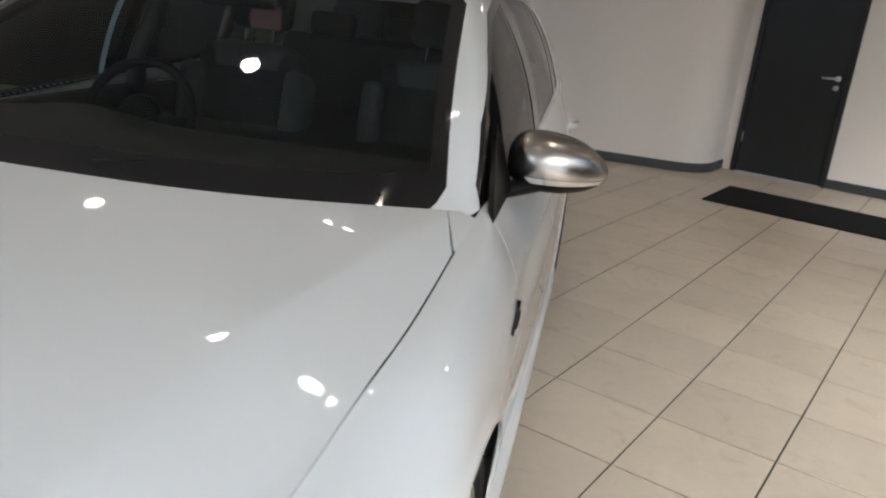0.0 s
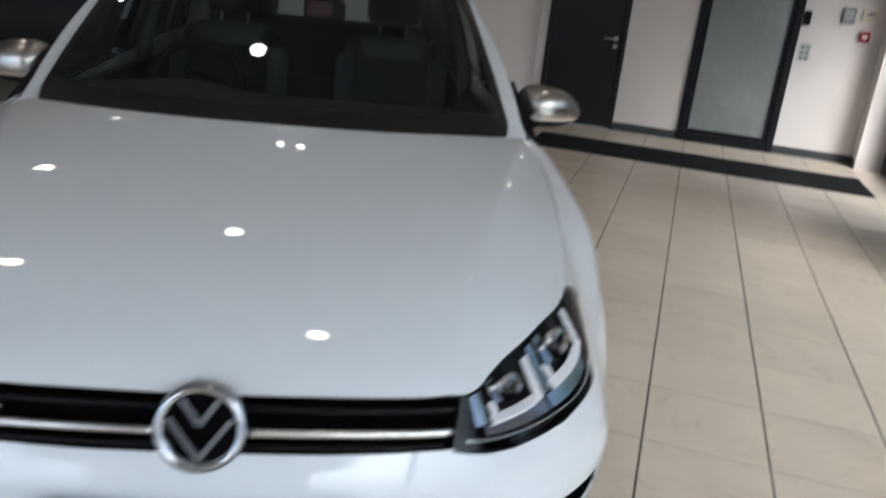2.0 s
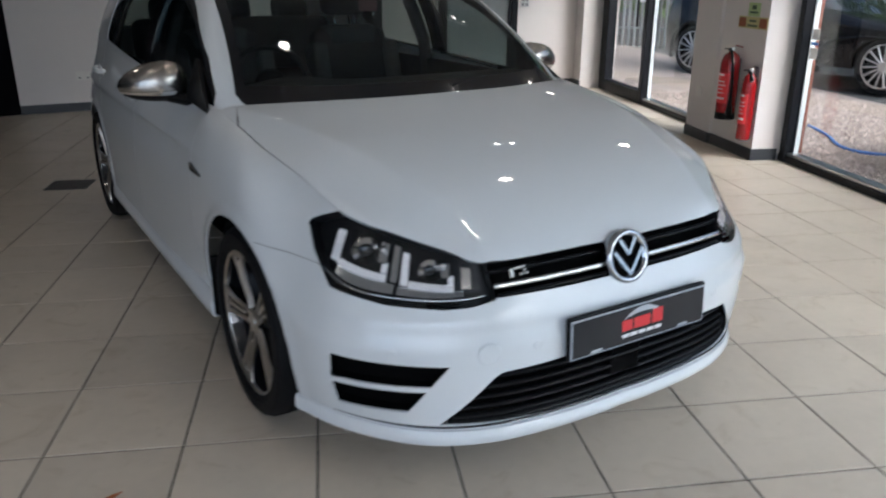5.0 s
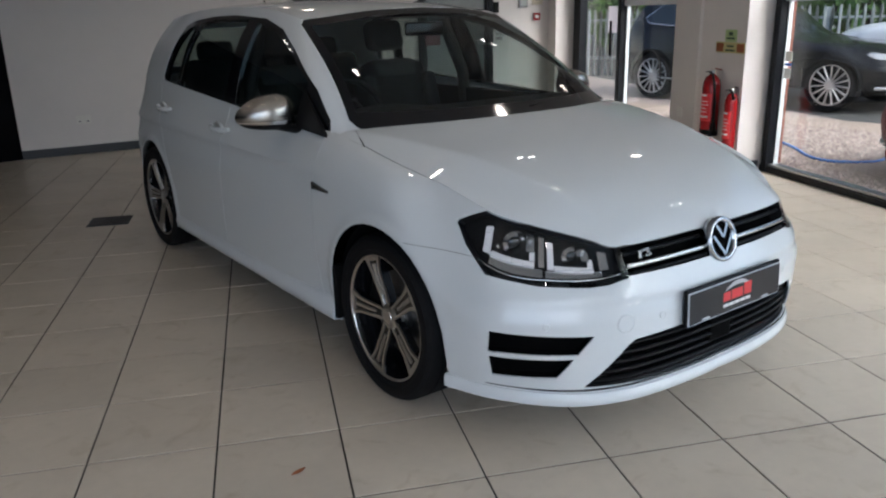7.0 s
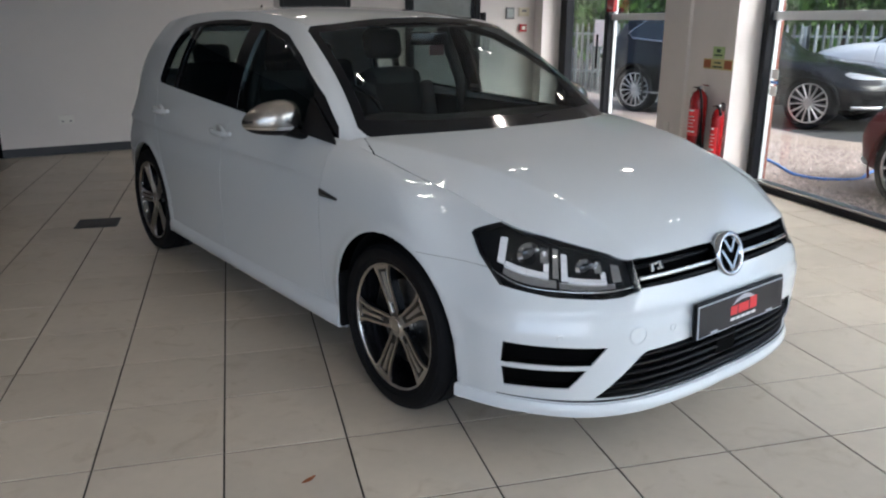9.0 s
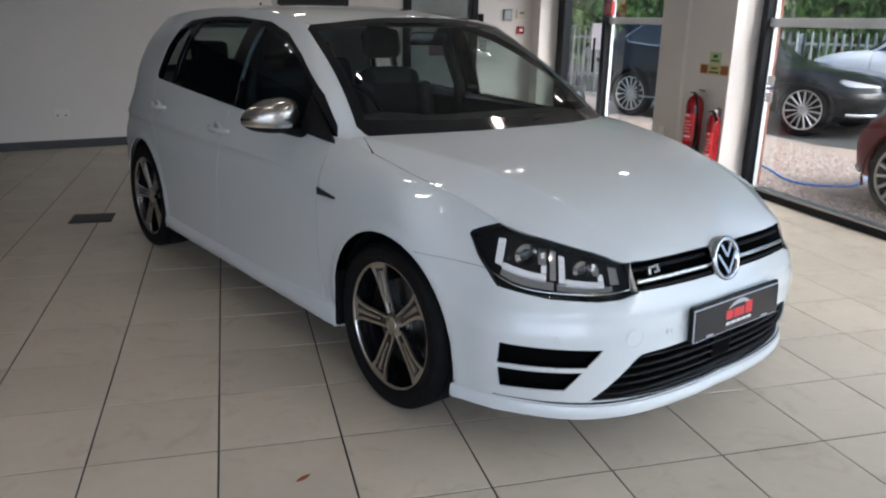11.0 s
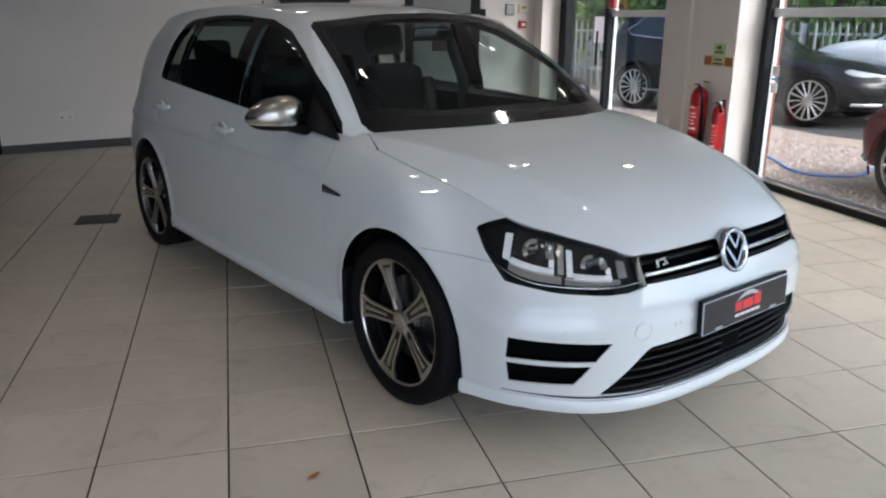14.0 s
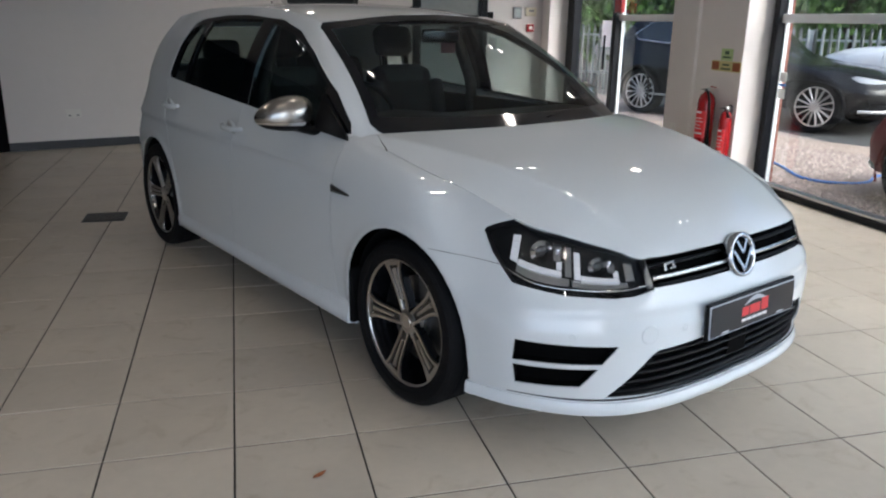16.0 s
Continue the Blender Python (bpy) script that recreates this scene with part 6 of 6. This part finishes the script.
def parked_car(name, m, paint, sx, sy, sz, label, r=0.36, lift_z=0.06, cab=0.0, nose=0.0):
    """A parked car seen through the glass, of the same build at a coarser grain."""
    c = empty(name, m, label, "car", group="parked cars outside")
    S = Matrix.Diagonal((sx, sy, sz, 1))

    def put(nm, bm, mt, smooth=40):
        for v in bm.verts:
            v.co.y += cab * float(step(-0.3, 0.45, v.co.y) * (1 - step(1.6, 2.9, v.co.y))) * (nm not in ("body", "headlight"))
            v.co.z -= nose * max(0.0, v.co.z - 0.45) * (1 - float(step(0.3, 1.2, v.co.y)))
            v.co = S @ v.co; v.co.z += lift_z
        return part(nm, bm, mt, c, smooth=smooth)
    bm = grid_bm([[body_point(s, v) for s in np.linspace(-1, 1, 180)] for v in np.linspace(0, 1, 18)])
    ra = (r + 0.035) / sy
    for sg in (-1, 1):
        lens = cut(bm, [(sg * 0.80, -0.40, 0.735), (sg * 0.72, -0.48, 0.80), (sg * 0.52, -0.74, 0.74), (sg * 0.48, -0.80, 0.66), (sg * 0.70, -0.66, 0.64), (sg * 0.79, -0.5, 0.66)], (-0.6 * sg, 0.8, 0), lambda q, sg=sg: q.y < -0.2 and q.x * sg > 0.2)
        put("headlight", lens, M["lamp_grey"])
        for ya in AXLES:
            circ = [(sg * 0.88, ya + ra * math.cos(a), (r - lift_z) / sz + (r + 0.035) / sz * math.sin(a)) for a in np.linspace(0, 2 * math.pi, 24, endpoint=False)]
            cut(bm, circ, (1, 0, 0), lambda q, sg=sg, ya=ya: q.x * sg > 0.4 and abs(q.y - ya) < 0.6).free()
        for yy in (0.47, 1.47, 2.3):
            cut(bm, strip((sg * 0.9, yy, 0.3), (sg * 0.9, yy, 1.0), 0.008, (1, 0, 0)), (1, 0, 0), lambda q, sg=sg: q.x * sg > 0.5 and q.y > -0.2).free()
        for ya in AXLES:
            zc = (r - lift_z) / sz
            arc = [Vector((sg * 0.893, ya + (ra + 0.012) * math.cos(a), zc + (r + 0.05) / sz * math.sin(a))) for a in np.linspace(-0.35, math.pi + 0.35, 22)]
            put("arch_trim", tube(bmesh.new(), arc, 0.026 if cab else 0.012, 6), M["black"] if cab else paint)
    put("body", thick(bm, 0.02), paint)
    put("bonnet", thick(hood_sheet(20, 30), 0.02, (0, 0, 0)), paint, 50)
    up = upper_sheet(14, 120)
    inside = (0, 1.7, 1.1)
    scr = cut(up, [(-0.66, 0.39, 0.94), (0.66, 0.39, 0.94), (0.70, 0.43, 1.0), (0.58, 1.03, 1.35), (0, 1, 1.41), (-0.58, 1.03, 1.35), (-0.70, 0.43, 1.0)], (0, 1, 0), lambda q: q.y < 1.15)
    put("windscreen", outward(scr, inside), M["far_glass"], True)
    for sg in (-1, 1):
        dlo = [(sg, y, z) for y, z in ((0.50, 0.965), (0.71, 1.085), (1.0, 1.225), (1.42, 1.345), (2.05, 1.365), (2.48, 1.33), (2.86, 1.13), (2.78, 1.05), (1.45, 0.985), (0.6, 0.955))]
        side = cut(up, dlo, (1, 0, 0), lambda q, sg=sg: q.x * sg > 0.45 and 0.3 < q.y < 2.95)
        rail = [Vector((sg * (0.80 - (z - 0.95) * 0.48 + 0.022), y, z)) for y, z in ((0.6, 0.952), (1.45, 0.982), (2.2, 1.015), (2.78, 1.046), (2.88, 1.12), (2.5, 1.335), (2.05, 1.372), (1.42, 1.352), (1.0, 1.232))]
        put("window_trim", tube(bmesh.new(), rail, 0.010, 6), M["bright_alloy"])
        put("side_window", outward(side, inside), M["far_glass"], True)
        put("running_strip", ribbon(bmesh.new(), [Vector((sg * 0.905, y, 0.235)) for y in np.linspace(0.40, 2.2, 8)], 0.02, 0.015), M["bright_alloy"])
    put("pillar_frame", thick(up, 0.012, inside), paint)
    put("roof", outward(roof_sheet(20, 24), inside), paint, True)
    us = np.linspace(-float(_u[5]), float(_u[5]), 40)
    put("bumper_trim", ribbon(bmesh.new(), [at_height(q, 0.235) for q in us], 0.02, 0.022, 0.004), M["bright_alloy"])
    put("grille", ribbon(bmesh.new(), [at_height(q, 0.60) for q in np.linspace(-0.08, 0.08, 20)], 0.012, 0.07, 0.0), M["black"])
    if cab:
        for z in (0.57, 0.63):
            put("grille_bar", ribbon(bmesh.new(), [at_height(q, z) for q in np.linspace(-0.078, 0.078, 20)], 0.016, 0.010, 0.006), M["bright_alloy"])
        for sg in (-1, 1):
            put("bumper_vent", ribbon(bmesh.new(), [at_height(sg * q, 0.40) for q in np.linspace(0.10, 0.155, 10)], 0.010, 0.06, 0.0), M["black"])
    # dark block standing in for the shade inside the body
    bx = boxm(-0.55 * sx, 0.55 * sx, -0.6 * sy, 2.95 * sy, 0.28, 0.75 * sz)
    part("underbody", bx, M["void"], c)
    for sg in (-1, 1):
        for ya in AXLES:
            w = new("wheel"); w.parent = c; w.matrix_basis = pose(sg * 0.78 * sx, ya * sy, r, 0, 0, 0 if sg > 0 else 180)
            t = bmesh.new(); k = r / 0.317
            lathe(t, [(0.24 * k, -0.10), (0.29 * k, -0.115), (0.312 * k, -0.09), (0.317 * k, 0), (0.312 * k, 0.09), (0.295 * k, 0.112), (0.25 * k, 0.108), (0.24 * k, 0.095)], 40, "x", caps=False)
            part("tyre", t, M["rubber"], w, smooth=40)
            t = bmesh.new(); lathe(t, [(0, 0.02), (0.24 * k, 0.02), (0.242 * k, 0.10), (0.232 * k, 0.10)], 40, "x", caps=False)
            part("rim", t, M["rim_black"], w, smooth=40)
            t = bmesh.new(); lathe(t, [(0.242 * k, 0.088), (0.242 * k, 0.104), (0.226 * k, 0.104), (0.224 * k, 0.09)], 40, "x", caps=False)
            part("rim_lip", t, M["bright_alloy"], w, smooth=40)
            sp = boxm(0.06, 0.095, -0.011, 0.011, 0.03, 0.232 * k, 0.004)
            first = part("spoke", sp, M["bright_alloy"], w)
            for j in range(1, 15):
                o = bpy.data.objects.new("spoke", first.data); scene.collection.objects.link(o); o.parent = w; o.matrix_basis = pose(0, 0, 0, 24 * j, 0, 0)
            t = bmesh.new(); lathe(t, [(0.05, 0.05), (0.045, 0.10), (0, 0.102)], 20, "x")
            part("hub", t, M["bright_alloy"], w, smooth=40)
    return c


outside()
# the dark car's front axle stands at the first point, its tail towards the second
head = math.degrees(math.atan2(8.73 - 6.16, 5.14 - 6.41)) - 90
suv = parked_car("parked_suv", Matrix.Translation((6.41 + 0.78, 6.16 + 0.44, GROUND)) @ pose(0, 0, 0, 0, 0, head), M["suv_paint"], 1.05, 1.092, 1.04, "dark grey sport utility car with multi-spoke wheels parked outside", lift_z=0.09, cab=0.42, nose=0.30)
parked_car("parked_coupe", Matrix.Translation((8.9, 7.95, GROUND)) @ pose(0, 0, 0, 0, 0, head + 178), M["white_paint"], 1.05, 1.05, 1.13, "white car parked beside the dark one", r=0.34)
parked_car("parked_hatchback", Matrix.Translation((4.63, 1.91, GROUND)) @ pose(0, 0, 0, 0, 0, 180), M["red_car_paint"], 0.98, 0.98, 1.0, "dark red car parked on the gravel outside the window", r=0.32)


# ---- floor tiles, one by one near the car, the rest joined ----
def floor_tiles():
    floor = bpy.data.objects["floor"]
    bm = boxm(0, TILE - 0.0068, 0, TILE - 0.0085, -0.004, 0.0)
    bmesh.ops.bevel(bm, geom=[e for e in bm.edges if all(v.co.z > -0.001 for v in e.verts)], offset=0.0007, segments=1, affect="EDGES")
    bmesh.ops.delete(bm, geom=[f for f in bm.faces if f.calc_center_median().z < -0.0035], context="FACES_ONLY")
    me = bpy.data.meshes.new("tile"); bm.to_mesh(me); bm.free(); me.materials.append(M["tile"])
    rng = np.random.default_rng(11)
    verts, faces = [], []
    src_v, src_f = [v.co.copy() for v in me.vertices], [tuple(p.vertices) for p in me.polygons]
    i0, i1 = int((-8.4 - GX) / TILE), int((RIGHT - GX) / TILE)
    j0, j1 = int((-6 - GY) / TILE), int((BACK - GY) / TILE) + 1
    for i in range(i0, i1 + 1):
        for j in range(j0, j1):
            x, y = GX + TILE * i + 0.0034, GY + TILE * j + 0.0042
            if x + TILE > RIGHT + 0.10:
                continue
            z = rng.normal(0, 0.0002)
            if -3.35 < x < 2.8 and -1.8 < y < 6.3:
                o = bpy.data.objects.new("tile", me); scene.collection.objects.link(o); o.parent = floor; o.matrix_basis = pose(x, y, z - 0.0)
            else:
                k = len(verts); verts += [tuple(v + Vector((x, y, 0))) for v in src_v]; faces += [tuple(k + q for q in f) for f in src_f]
    rest = bpy.data.meshes.new("tile_field"); rest.from_pydata(verts, [], faces); rest.materials.append(M["tile"])
    o = bpy.data.objects.new("tile_field", rest); scene.collection.objects.link(o); o.parent = floor; tagged(o, "cream ceramic floor tiles", kind="stuff")


floor_tiles()
